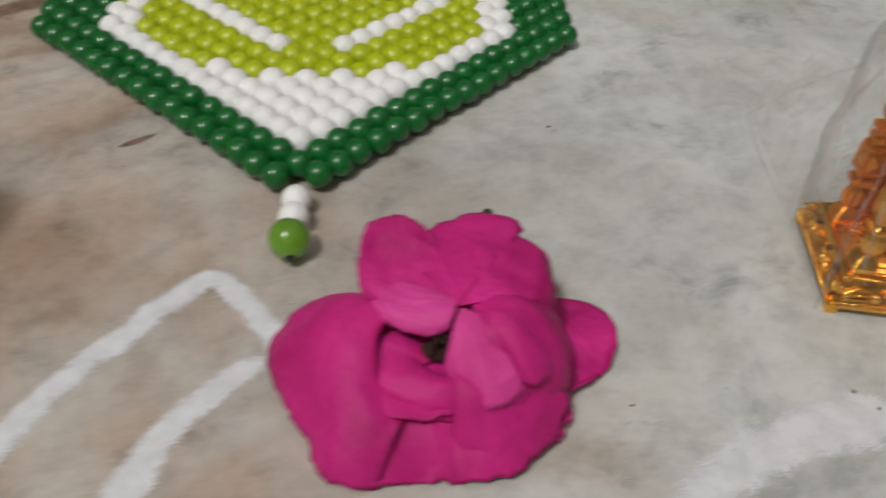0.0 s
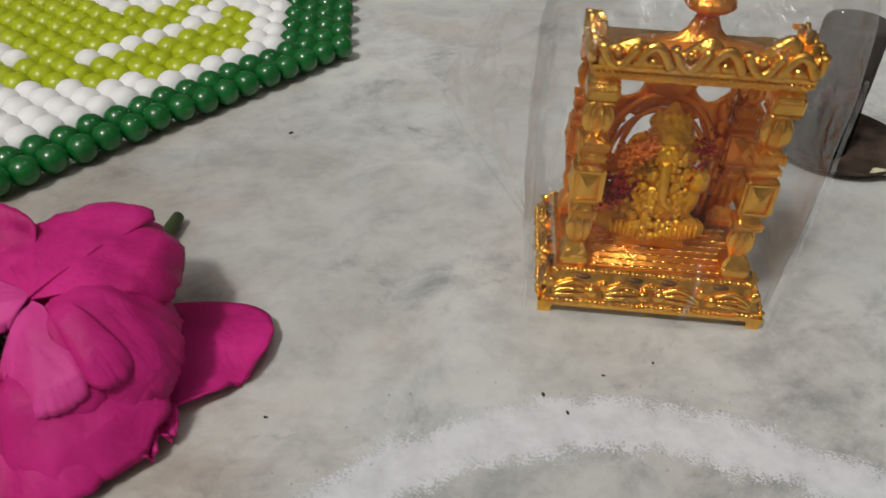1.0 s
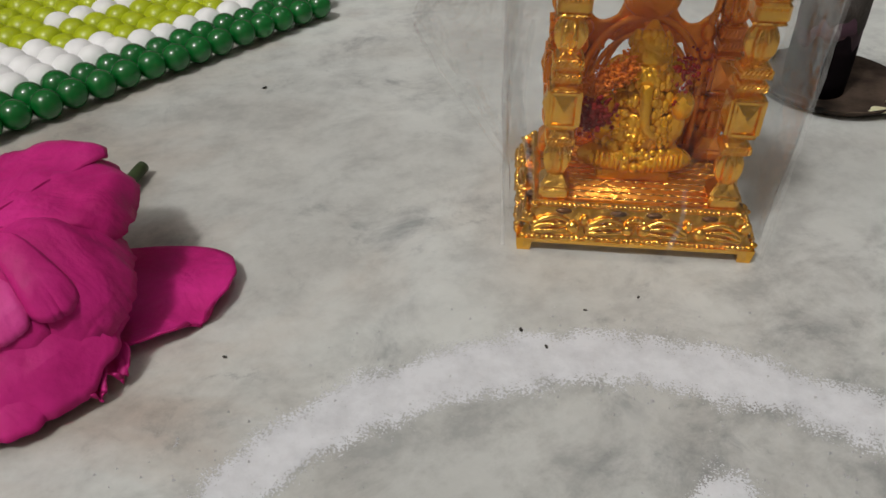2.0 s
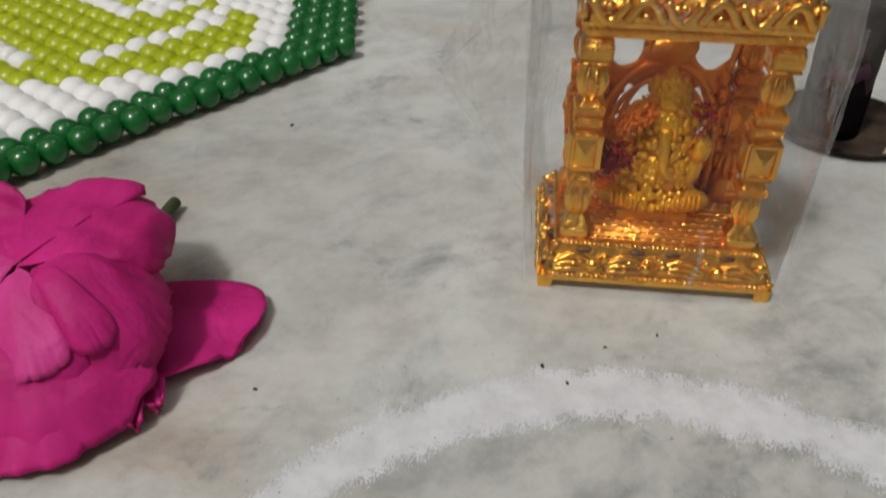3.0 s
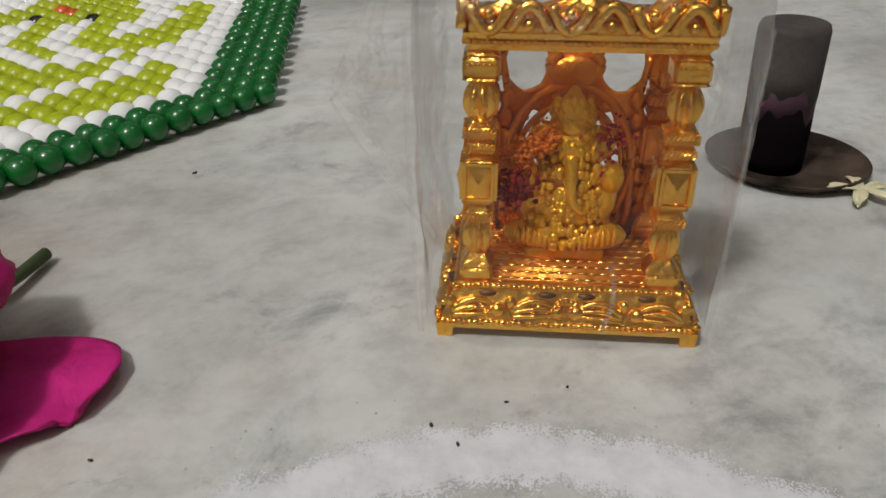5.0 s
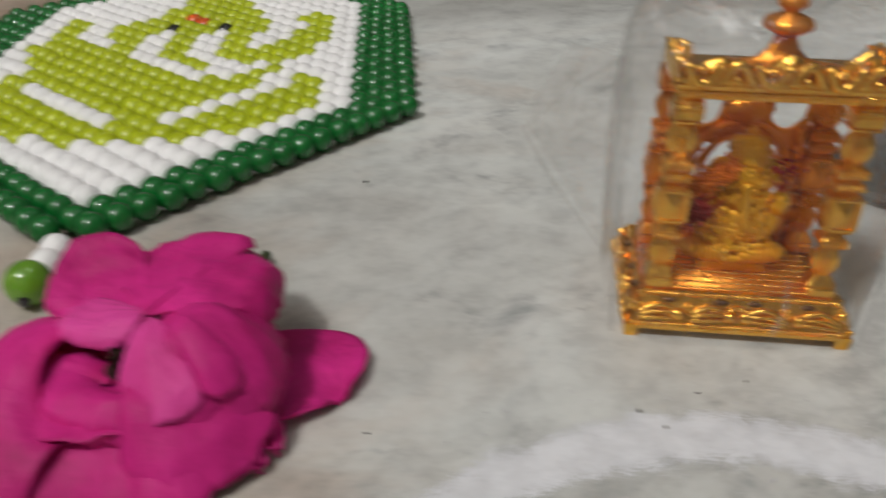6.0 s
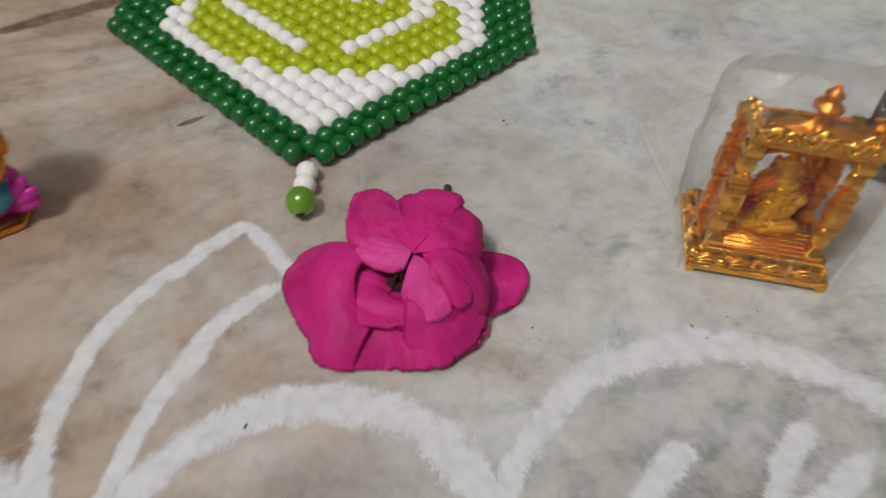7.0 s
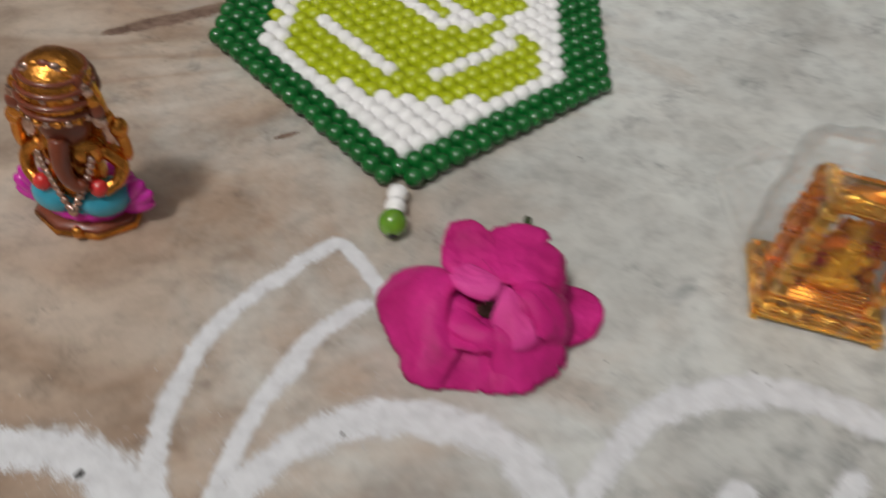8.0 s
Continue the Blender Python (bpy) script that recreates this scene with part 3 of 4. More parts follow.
def rose():
    rose_thing = thing("rose", pose(0, 0, 0), "wilting magenta rose blossom lying on the marble floor", "rose")
    fans = [
        # centre, start, end, inner, reach, z_in, z_out, dome, ruffle, roll, crease, material
        # wide outer petals that lie on the floor
        ((11, 80), 20, 150, 3, (16, 16, 17, 17, 16), (9, 9, 9, 9), (5, 5, 4, 5), (2, 2, 2), 0.6, 0.4, 0.1, PETAL),
        ((12, 80), 282, 392, 3, (14, 16.5, 18, 17, 15), (9, 9, 9), (2.4, 2.6, 4.5, 6), (3, 3, 2), 0.6, 0.6, 0.3, PETAL),
        ((10, 77), 236, 336, 3, (20.5, 15.5, 13.8, 15.8, 18.5), (5.0, 5.0, 6.0), (1.0, 0.8, 1.2, 2.2), (1.4, 1.5, 2.0), 0.8, 0.4, 0.8, PETAL),
        ((10, 77), 136, 256, 8.2, (17, 23.5, 25, 21.5, 19.0, 19.8, 18.2), (11.6, 11.8, 10.6, 7.2, 5.6), (6.5, 4.2, 2.6, 1.4, 1.2), (1.4, 1.7, 2.2, 2.4, 1.8), 0.7, 0.9, 0.2, PETAL),
        # the floor of the hollow, and the overhanging fold in front of it
        ((7, 79), 0, 359, 0.3, (11.5, 11.5, 11.5, 11.5, 11.5), (7.6, 7.6), (7.2, 7.6, 7.2), (0, 0), 0.8, 0.0, 0.5, PETAL),
        ((13.5, 83), 196, 326, 8.6, (16.5, 16.4, 14.6, 13.2, 13.4, 14.6), (8.6, 8.8, 9.4, 10.4), (8.8, 7.6, 6.8, 7.0, 7.6), (0.3, 0.9, 1.2, 0.9), 0.5, 1.8, 0.3, PETAL),
        # side and back petals that rise round the heart
        ((12.5, 82.5), 318, 402, 2, (13.5, 16.2, 16.8, 16.0, 15.5), (13.6, 14.0, 14.0), (6.0, 7.6, 9.5, 11.5), (2.2, 3.0, 2.4, 1.2), 0.9, 2.0, 0.55, PETAL),
        ((12, 83), 22, 82, 0.2, (14.8, 17.6, 21.0, 22.0), (14.2, 14.4), (12.6, 13.0, 14.0, 14.4), (1.2, 1.2, 0.8), 0.9, 2.4, 0.2, PETAL),
        ((12, 83), 68, 138, 0.2, (21.8, 19.4, 16.6, 15.2), (14.8, 14.6), (15.4, 15.2, 14.4, 13.6), (0.6, 0.5, 0.0), 0.7, 0.4, 0.35, PETAL),
        ((11.8, 83.4), 116, 182, 0.2, (14.6, 17.6, 18.6, 16.0, 14.6), (14.6, 14.2, 13.2), (14.6, 16.2, 14.6, 12.2), (-0.6, -1.0, 0.2), 1.0, -0.9, 0.4, PETAL),
        ((11.8, 83.6), 158, 262, 0.2, (14.6, 12.6, 8.8, 5.8, 3.6), (14.6, 14.6, 14.4), (12.8, 12.0, 12.4, 13.4), (0.2, 0.5, 0.3), 0.6, 0.9, 0.3, PALE),
        # folded petals beside the heart
        ((12.4, 82.8), 266, 332, 0.2, (8.0, 10.4, 13.6, 13.6, 12.0), (14.0, 14.4, 14.6), (10.6, 9.2, 9.2, 11.0), (0.9, 1.3, 1.0), 0.5, 0.5, 0.2, PALE),
        ((13.0, 82.8), 322, 346, 2, (13.2, 14.4, 13.8), (14.6, 15.0), (10.4, 11.4), (1.6, 1.9), 0.5, 0.8, 0.2, PETAL),
    ]
    for n_petal, (centre, start, end, inner, reach, z_in, z_out, dome, ruffle, roll, crease, mat) in enumerate(fans):
        bm = bmesh.new()
        fan_petal(bm, centre, start, end, inner, reach, z_in, z_out, dome, n_petal * 2.3 + 1, ruffle, roll, crease)
        part("petal", bm, mat, rose_thing).modifiers.new("thickness", "SOLIDIFY").thickness = 0.0003
    # a small rolled petal lying in the hollow, the loose outer petal, and torn scraps
    for base, heading, length, width, rise, droop, cup, ruffle, seed, roll, widest, mat, label in (
            ((9.4, 77.6, 8.2), 172, 11.0, 6.0, 1.8, 1.0, -2.0, 0.6, 14.0, 0.4, 0.55, PETAL, ""),
            ((17.4, 96.6, 1.0), 331, 20.0, 22.0, -0.2, 0.0, 1.5, 0.6, 31.0, 0.3, 0.62, PETAL, "loose outer petal, cupped on the floor"),
            ((24.3, 80.6, 2.6), 326, 7.4, 5.0, 0.4, 1.8, 1.0, 0.6, 50.0, 0.0, 0.5, PETAL, ""),
            ((24.0, 77.6, 2.2), 320, 6.8, 4.4, 0.4, 1.6, 1.0, 0.6, 51.0, 0.0, 0.5, PETAL, "")):
        bm = bmesh.new()
        petal(bm, base, heading, length, width, rise, droop, cup, ruffle, seed, roll, 0.0, widest)
        part("petal", bm, mat, rose_thing, label).modifiers.new("thickness", "SOLIDIFY").thickness = 0.00035
    bm = bmesh.new()
    tube(bm, spline([mm(12, 86.4, 7.1), mm(12.2, 102.3, 3.1), mm(12.7, 112.1, 2), mm(12.5, 119.5, 1.5)], 6), 0.00098, 10)
    part("stem", bm, STEM, rose_thing, "short cut green stem")
    bm = bmesh.new()
    rnd = random.Random(3)
    for _ in range(30):
        a, r = rnd.uniform(0, 6.28), rnd.uniform(0, 2.4)
        x, y = 10.4 + r * math.cos(a), 79.0 + 0.8 * r * math.sin(a)
        tip = (x + rnd.uniform(-1, 1), y + rnd.uniform(-0.8, 0.8), rnd.uniform(11.0, 12.8))
        tube(bm, [mm(x, y, 9.4), mm(*tip)], 0.00016, 5)
        ball(bm, mm(*tip), 0.00032, seg=6, rings=4)
    ball(bm, mm(10.4, 79.0, 9.0), 0.0024, (1.15, 0.8, 0.4), 14, 8)
    part("stamens", bm, surface("dry_stamen", (0.035, 0.010, 0.006), 0.9, grain=500), rose_thing, "dry brown stamens")


rose()

# ---- incense cone on its plate ----
def incense():
    plate = thing("incense_plate", pose(0.127, 0.172, 0), "small round soot-stained metal plate on the floor", "plate")
    bm = bmesh.new()
    lathe(bm, (0, 0, 0), [(0.0105, 0.0), (0.0125, 0.0004), (0.0140, 0.0016), (0.0144, 0.0021), (0.0141, 0.0023), (0.0125, 0.0014), (0.006, 0.0010), (0.0005, 0.0010)], 48)
    part("dish", bm, SOOT, plate)
    def uneven(bm, levels):
        """Lets the rings at these heights run up and down round the stick."""
        for v in bm.verts:
            if any(abs(v.co.z - z) < 1e-5 for z in levels):
                a = math.atan2(v.co.y, v.co.x)
                v.co.z += 0.0011 * math.sin(3 * a + 1) + 0.0009 * math.sin(7 * a) + 0.0005 * math.sin(13 * a + 2)

    stick = thing("incense_stick", pose(0.1236, 0.1700, 0.0011, 0.5, -1.5, 20), "thick grey incense stick, charred black and purple below", "incense")
    bm = bmesh.new()
    lathe(bm, (0, 0, 0), [(0.0057, 0.0), (0.0058, 0.003), (0.0058, 0.008), (0.0057, 0.0108)], 48)
    uneven(bm, (0.0108,))
    part("charred_end", bm, CHAR, stick, "charred black lower end")
    bm = bmesh.new()
    lathe(bm, (0, 0, 0), [(0.0057, 0.0108), (0.0057, 0.0126), (0.0058, 0.0140)], 48)
    uneven(bm, (0.0108, 0.0140))
    part("purple_band", bm, surface("damp_purple_paste", (0.06, 0.020, 0.038), 0.75, vary=0.5, grain=500, bump=0.4), stick, "dark purple band")
    bm = bmesh.new()
    lathe(bm, (0, 0, 0), [(0.0058, 0.0140), (0.0058, 0.018), (0.0058, 0.0247), (0.0055, 0.0256), (0.0046, 0.0258), (0.0004, 0.0253)], 48)
    uneven(bm, (0.0140,))
    part("dry_end", bm, ASH, stick, "dry grey upper end")


incense()


def blossom():
    ob_thing = thing("blossom", pose(0.1372, 0.1602, 0), "tiny cream yellow blossom lying beside the plate", "flower")
    for k in range(5):
        bm = bmesh.new()
        petal(bm, (0, 0, 1.2), 30 + 72 * k, 5.5, 2.4, 0.6, 1.0, 0.5, 0.5, 70 + k)
        ob = part("petal", bm, CREAM, ob_thing)
        ob.modifiers.new("thickness", "SOLIDIFY").thickness = 0.0003
    bm = bmesh.new()
    tube(bm, [mm(0, 0, 1.2), mm(1.8, 1.5, 1.0), mm(3.8, 3, 0.9)], 0.0007, 8)
    part("tube", bm, CREAM, ob_thing)


blossom()


# ---- golden shrine ----
SHRINE = pose(0.0874, 0.1236, 0, 0, 0, 4.0)


def ring_of(bm, lo, hi, z0, z1, lo2, hi2, mat=0):
    """A frustum between two rectangles."""
    a = [bm.verts.new((x, y, z0)) for x, y in ((lo[0], lo[1]), (hi[0], lo[1]), (hi[0], hi[1]), (lo[0], hi[1]))]
    b = [bm.verts.new((x, y, z1)) for x, y in ((lo2[0], lo2[1]), (hi2[0], lo2[1]), (hi2[0], hi2[1]), (lo2[0], hi2[1]))]
    for k in range(4):
        bm.faces.new((a[k], a[(k + 1) % 4], b[(k + 1) % 4], b[k]))
    bm.faces.new(list(reversed(a)))
    bm.faces.new(b)


def block(bm, x, y, z0, z1, w0, w1):
    """A square block or slope with softened upright edges and a lip at either end."""
    lip = min(0.00035, (z1 - z0) * 0.25)
    levels = ((z0, w0 - lip * 0.8), (z0 + lip, w0), (z1 - lip, w1), (z1, w1 - lip * 0.8))
    rings = []
    for z, w in levels:
        c = w * 0.80
        rings.append([bm.verts.new((x + a, y + b, z)) for a, b in ((-c, -w), (c, -w), (w, -c), (w, c), (c, w), (-c, w), (-w, c), (-w, -c))])
    for a, b in zip(rings, rings[1:]):
        for k in range(8):
            bm.faces.new((a[k], a[(k + 1) % 8], b[(k + 1) % 8], b[k]))
    bm.faces.new(list(reversed(rings[0])))
    bm.faces.new(rings[-1])


def pillar(bm, x, y, z):
    """A turned and cut pillar, 29.6 mm high."""
    m = 0.001

    def bulb(low, wide):
        """A fat ribbed melon."""
        prof = [(0.62 + (wide - 0.62) * math.sin(math.pi * (0.12 + 0.76 * k / 10)), low + 0.46 * k) for k in range(11)]
        lathe(bm, (x, y, z), [(r * m, h * m) for r, h in prof], 72, 9, 0.26, lambda h: 0.4 + 0.6 * math.sin(math.pi * min(1, max(0, (h / m - low) / 4.6))))

    def roped(low, wide, tall):
        """A square collar with slanting grooves round it."""
        block(bm, x, y, z + low * m, z + (low + tall) * m, (wide - 0.25) * m, (wide - 0.25) * m)
        for dx, dy in ((0, -1), (0, 1), (1, 0), (-1, 0)):
            side = Vector((-dy, dx, 0))
            for k in range(7):
                c = Vector((x + dx * (wide - 0.25) * m, y + dy * (wide - 0.25) * m, z + (low + tall / 2) * m)) + side * (-wide + 0.3 + (2 * wide - 0.6) * k / 6) * m
                tube(bm, [c - side * 0.22 * m - Vector((0, 0, tall * 0.40 * m)), c + Vector((dx, dy, 0)) * 0.12 * m, c + side * 0.22 * m + Vector((0, 0, tall * 0.40 * m))], 0.23 * m, 6)

    block(bm, x, y, z, z + 1.7 * m, 2.1 * m, 2.1 * m)
    block(bm, x, y, z + 1.7 * m, z + 3.5 * m, 2.1 * m, 1.35 * m)
    bulb(3.3, 2.0)
    block(bm, x, y, z + 7.8 * m, z + 8.3 * m, 1.2 * m, 1.7 * m)
    roped(8.3, 1.9, 1.2)
    block(bm, x, y, z + 9.5 * m, z + 10.2 * m, 1.5 * m, 1.2 * m)
    block(bm, x, y, z + 10.2 * m, z + 11.0 * m, 1.2 * m, 2.0 * m)
    block(bm, x, y, z + 11.0 * m, z + 16.4 * m, 2.0 * m, 2.0 * m)
    # a raised pyramid in a frame on each face of the block
    for dx, dy in ((0, -1), (0, 1), (1, 0), (-1, 0)):
        t, o = Vector((-dy, dx, 0)), Vector((dx, dy, 0))
        mid = Vector((x, y, z + 13.7 * m))
        q = [bm.verts.new(mid + o * 2.02 * m + t * sx * 1.5 * m + Vector((0, 0, sz * 2.1 * m))) for sx, sz in ((-1, -1), (1, -1), (1, 1), (-1, 1))]
        peak = bm.verts.new(mid + o * 2.75 * m)
        for k in range(4):
            bm.faces.new((q[k], q[(k + 1) % 4], peak))
        for sx, sz, lx, lz in ((-1, 0, 0.16, 2.4), (1, 0, 0.16, 2.4), (0, -1, 1.75, 0.16), (0, 1, 1.75, 0.16)):
            c = mid + o * 2.05 * m + t * sx * 1.65 * m + Vector((0, 0, sz * 2.3 * m))
            e = [abs(t.x) * lx + abs(o.x) * 0.2, abs(t.y) * lx + abs(o.y) * 0.2, lz]
            box(bm, [c[i] - e[i] * m for i in range(3)], [c[i] + e[i] * m for i in range(3)])
    block(bm, x, y, z + 16.4 * m, z + 17.2 * m, 2.0 * m, 1.3 * m)
    roped(17.2, 1.85, 1.2)
    block(bm, x, y, z + 18.4 * m, z + 19.0 * m, 1.5 * m, 1.2 * m)
    roped(19.0, 1.95, 1.4)
    block(bm, x, y, z + 20.4 * m, z + 21.0 * m, 1.6 * m, 1.1 * m)
    bulb(20.9, 2.2)
    block(bm, x, y, z + 25.4 * m, z + 26.3 * m, 1.2 * m, 2.1 * m)
    block(bm, x, y, z + 26.3 * m, z + 28.7 * m, 2.1 * m, 2.1 * m)
    for dy in (-1, 1):
        for k in range(6):
            ball(bm, (x + (-1.5 + 0.6 * k) * m, y + dy * 2.1 * m, z + 27.9 * m), 0.00024, (1, 1, 1.2), 6, 5)
    block(bm, x, y, z + 28.7 * m, z + 29.7 * m, 2.0 * m, 1.5 * m)


def shrine():
    m = 0.001
    top = thing("golden_shrine", SHRINE, "miniature gold-plated pillared shrine inside a clear bag", "shrine")
    bm = bmesh.new()
    # base: lower slab, sloping sides with relief, upper rim, floor
    bottom_lo, bottom_hi = (-16.3 * m, -12.6 * m), (16.3 * m, 12.6 * m)
    ring_of(bm, bottom_lo, bottom_hi, 1.6 * m, 2.2 * m, bottom_lo, bottom_hi)
    ring_of(bm, (-15.9 * m, -12.2 * m), (15.9 * m, 12.2 * m), 2.2 * m, 6.4 * m, (-14.1 * m, -9.7 * m), (14.1 * m, 9.7 * m))
    ring_of(bm, (-14.3 * m, -9.9 * m), (14.3 * m, 9.9 * m), 6.4 * m, 6.8 * m, (-14.1 * m, -9.7 * m), (14.1 * m, 9.7 * m))
    part("base", bm, GOLD, top, smooth=False)
    for x in (-15.2, 15.2):
        for y in (-11.4, 11.4):
            bm = bmesh.new()
            ring_of(bm, ((x - 0.9) * m, (y - 0.9) * m), ((x + 0.9) * m, (y + 0.9) * m), 0, 1.6 * m, ((x - 1.1) * m, (y - 1.1) * m), ((x + 1.1) * m, (y + 1.1) * m))
            part("foot", bm, GOLD, top, smooth=False)
    # relief: curling leaves, ribs and beading on the four slopes, with hole shade painted by dark lumps between
    bm, hole_shades = bmesh.new(), bmesh.new()
    for face in range(4):
        turn = Matrix.Rotation(face * math.pi / 2, 3, "Z")
        half, near, n_leaf = ((15.0, 10.95, 4), (11.0, 15.0, 3))[face % 2]
        right = turn @ Vector((1, 0, 0))
        up = (turn @ Vector((0, 2.5, 4.2))).normalized()
        out = (turn @ Vector((0, -4.2, 2.5))).normalized()
        rnd = random.Random(face)
        for k in range(n_leaf):
            flip = 1 if k < n_leaf / 2 else -1
            at = turn @ Vector(((-half + (k + 0.5) * 2 * half / n_leaf) * m, -near * m, 4.25 * m))
            # three nested ribs make one bowed leaf
            for rib, (rise, thick) in enumerate(((1.9, 0.62), (0.9, 0.52), (0.0, 0.42))):
                pts = []
                for step in range(13):
                    t = step / 12
                    pts.append(at + right * flip * (-3.1 + 6.0 * t) * m + up * (rise * math.sin(math.pi * (0.12 + 0.80 * t)) - 1.5 + 0.5 * t) * m + out * (0.15 + 0.35 * math.sin(math.pi * t)) * m)
                tube(bm, pts, thick * m, 7, 0.45)
            ball(bm, at + right * flip * 2.6 * m - up * 0.7 * m + out * 0.3 * m, 0.0010, (1, 0.8, 1), 10, 7)
            ball(bm, at - right * flip * 3.3 * m + up * 0.2 * m + out * 0.2 * m, 0.0007, (1, 0.9, 1.5), 8, 6)
            ball(hole_shades, at + right * flip * 1.3 * m + up * 1.55 * m - out * 0.35 * m, 0.0010, (1.4, 0.75, 0.5), 12, 6)
            ball(hole_shades, at - right * flip * 2.9 * m - up * 1.0 * m - out * 0.15 * m, 0.0007, (0.8, 0.9, 1.2), 10, 6)
        for step in range(9):
            t = step / 8
            ball(bm, turn @ Vector((0, -near * m, 4.25 * m)) + right * (1.5 * math.cos(math.pi * t)) * m + up * (1.6 * math.sin(math.pi * t) - 0.9) * m + out * 0.2 * m, 0.00055, (1, 1, 1), 8, 6)
        for k in range(46):
            x = (-half + k * 2 * half / 45) * m
            ball(bm, turn @ Vector((x * 0.95, -(near - 1.1) * m, 6.3 * m)), rnd.uniform(0.0002, 0.00048), (1.3, 1, 1), 7, 5)
            ball(bm, turn @ Vector((x * 1.03, -(near + 1.25) * m, 2.35 * m)), rnd.uniform(0.0002, 0.0005), (1.4, 1, 1), 7, 5)
            if k % 2:
                ball(bm, turn @ Vector((x + rnd.uniform(-0.5, 0.5) * m, -(near + rnd.uniform(-0.8, 0.9)) * m, 4.25 * m)), rnd.uniform(0.0003, 0.0006), (1.5, 1, 0.8), 7, 5)
    part("relief", bm, GOLD, top, "cast leaf scrolls and beading")
    part("hole_shades", hole_shades, HOLE_SHADE, top, "dark lumps painting the shade of holes in the relief")
    # hammered floor
    bm = bmesh.new()
    for i in range(17):
        for j in range(12):
            ball(bm, ((-11 + i * 22 / 16 + (0.6 if j % 2 else 0)) * m, (-8.6 + j * 17 / 11) * m, 6.8 * m), 0.0006, (1.4, 0.45, 0.6), 6, 4)
    part("floor_dots", bm, GOLD, top)
    bm = bmesh.new()
    box(bm, (-13.2 * m, -8.9 * m, 6.4 * m), (13.2 * m, 8.9 * m, 6.86 * m))
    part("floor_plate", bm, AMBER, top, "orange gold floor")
    for x in (-11.5, 11.5):
        for y in (-7.3, 5.4):
            bm = bmesh.new()
            pillar(bm, x * m, y * m, 6.7 * m)
            # rear pillars get the bounced orange of the interior through their colour
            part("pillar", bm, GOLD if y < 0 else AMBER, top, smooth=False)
    # canopy
    bm = bmesh.new()
    ring_of(bm, (-12.9 * m, -9.0 * m), (12.9 * m, 0.6 * m), 36.2 * m, 37.0 * m, (-13.3 * m, -9.4 * m), (13.3 * m, 0.8 * m))
    ring_of(bm, (-13.4 * m, -9.6 * m), (13.4 * m, 0.4 * m), 37.6 * m, 38.3 * m, (-13.6 * m, -9.8 * m), (13.6 * m, 0.6 * m))
    ring_of(bm, (-13.0 * m, -9.2 * m), (13.0 * m, 0.2 * m), 37.0 * m, 39.3 * m, (-13.0 * m, -9.2 * m), (13.0 * m, 0.2 * m))
    for x in [k * 0.72 for k in range(-18, 19)]:
        ball(bm, (x * m, -9.5 * m, 37.3 * m), 0.00042, (1, 1, 1), 7, 5)
        ball(bm, (x * m, 0.5 * m, 37.3 * m), 0.00042, (1, 1, 1), 7, 5)
    for y in [k * 0.72 for k in range(-13, 1)]:
        ball(bm, (-13.3 * m, y * m, 37.3 * m), 0.00042, (1, 1, 1), 7, 5)
        ball(bm, (13.3 * m, y * m, 37.3 * m), 0.00042, (1, 1, 1), 7, 5)
    for x in (-11.5, 11.5):
        ring_of(bm, ((x - 1.2) * m, 0.2 * m), ((x + 1.2) * m, 6.4 * m), 36.0 * m, 37.0 * m, ((x - 1.2) * m, 0.2 * m), ((x + 1.2) * m, 6.4 * m))
    part("canopy", bm, GOLD, top, smooth=False)
    # wavy crest round the canopy
    bm = bmesh.new()
    for face in range(4):
        turn = Matrix.Rotation(face * math.pi / 2, 3, "Z")
        half, near = ((12.9, 5.0), (5.0, 12.9))[face % 2]
        shift = Vector((0, -4.6 * m, 0))
        if face == 2:
            continue
        n_step = 64
        low, high, back = [], [], []
        for k in range(n_step + 1):
            u = k / n_step
            x = (-half + 2 * half * u) * m
            wave = 0.5 - 0.5 * math.cos(2 * math.pi * u * 3)
            crest = (40.1 + 1.8 * wave + 1.3 * (abs(2 * u - 1) ** 14) + 0.7 * math.exp(-((u - 0.5) / 0.07) ** 2)) * m
            low.append(bm.verts.new(turn @ Vector((x, -near * m, 38.1 * m)) + shift))
            high.append(bm.verts.new(turn @ Vector((x, -(near + 0.5) * m, crest)) + shift))
            back.append(bm.verts.new(turn @ Vector((x, -(near - 0.7) * m, crest)) + shift))
        for k in range(n_step):
            bm.faces.new((low[k], low[k + 1], high[k + 1], high[k]))
            bm.faces.new((high[k], high[k + 1], back[k + 1], back[k]))
        for k in range(6):
            u0 = (k + 0.5) / 6
            pts = []
            for s in range(15):
                t = s / 14
                u = u0 + (t - 0.5) / 6
                pts.append(turn @ Vector(((-half + 2 * half * u) * m, -(near + 0.75) * m, (38.7 + 2.7 * ((math.sin(math.pi * t)) if k % 2 else 1 - math.sin(math.pi * t))) * m)) + shift)
            tube(bm, pts, 0.00068, 8)
            ball(bm, turn @ Vector(((-half + 2 * half * u0) * m, -(near + 0.6) * m, (39.3 if k % 2 else 40.5) * m)) + shift, 0.0007, (1, 1, 1), 8, 6)
    part("crest", bm, GOLD, top, "wavy scrolled crest")
    bm = bmesh.new()
    tube(bm, spline([(-12.9 * m, -9.4 * m, 40.9 * m), (-12.9 * m, -9.4 * m, 42.3 * m), (-13.0 * m, -9.5 * m, 43.7 * m)], 4), 0.0006, 8, 0.8)
    part("corner_tip", bm, GOLD, top)
    bm = bmesh.new()
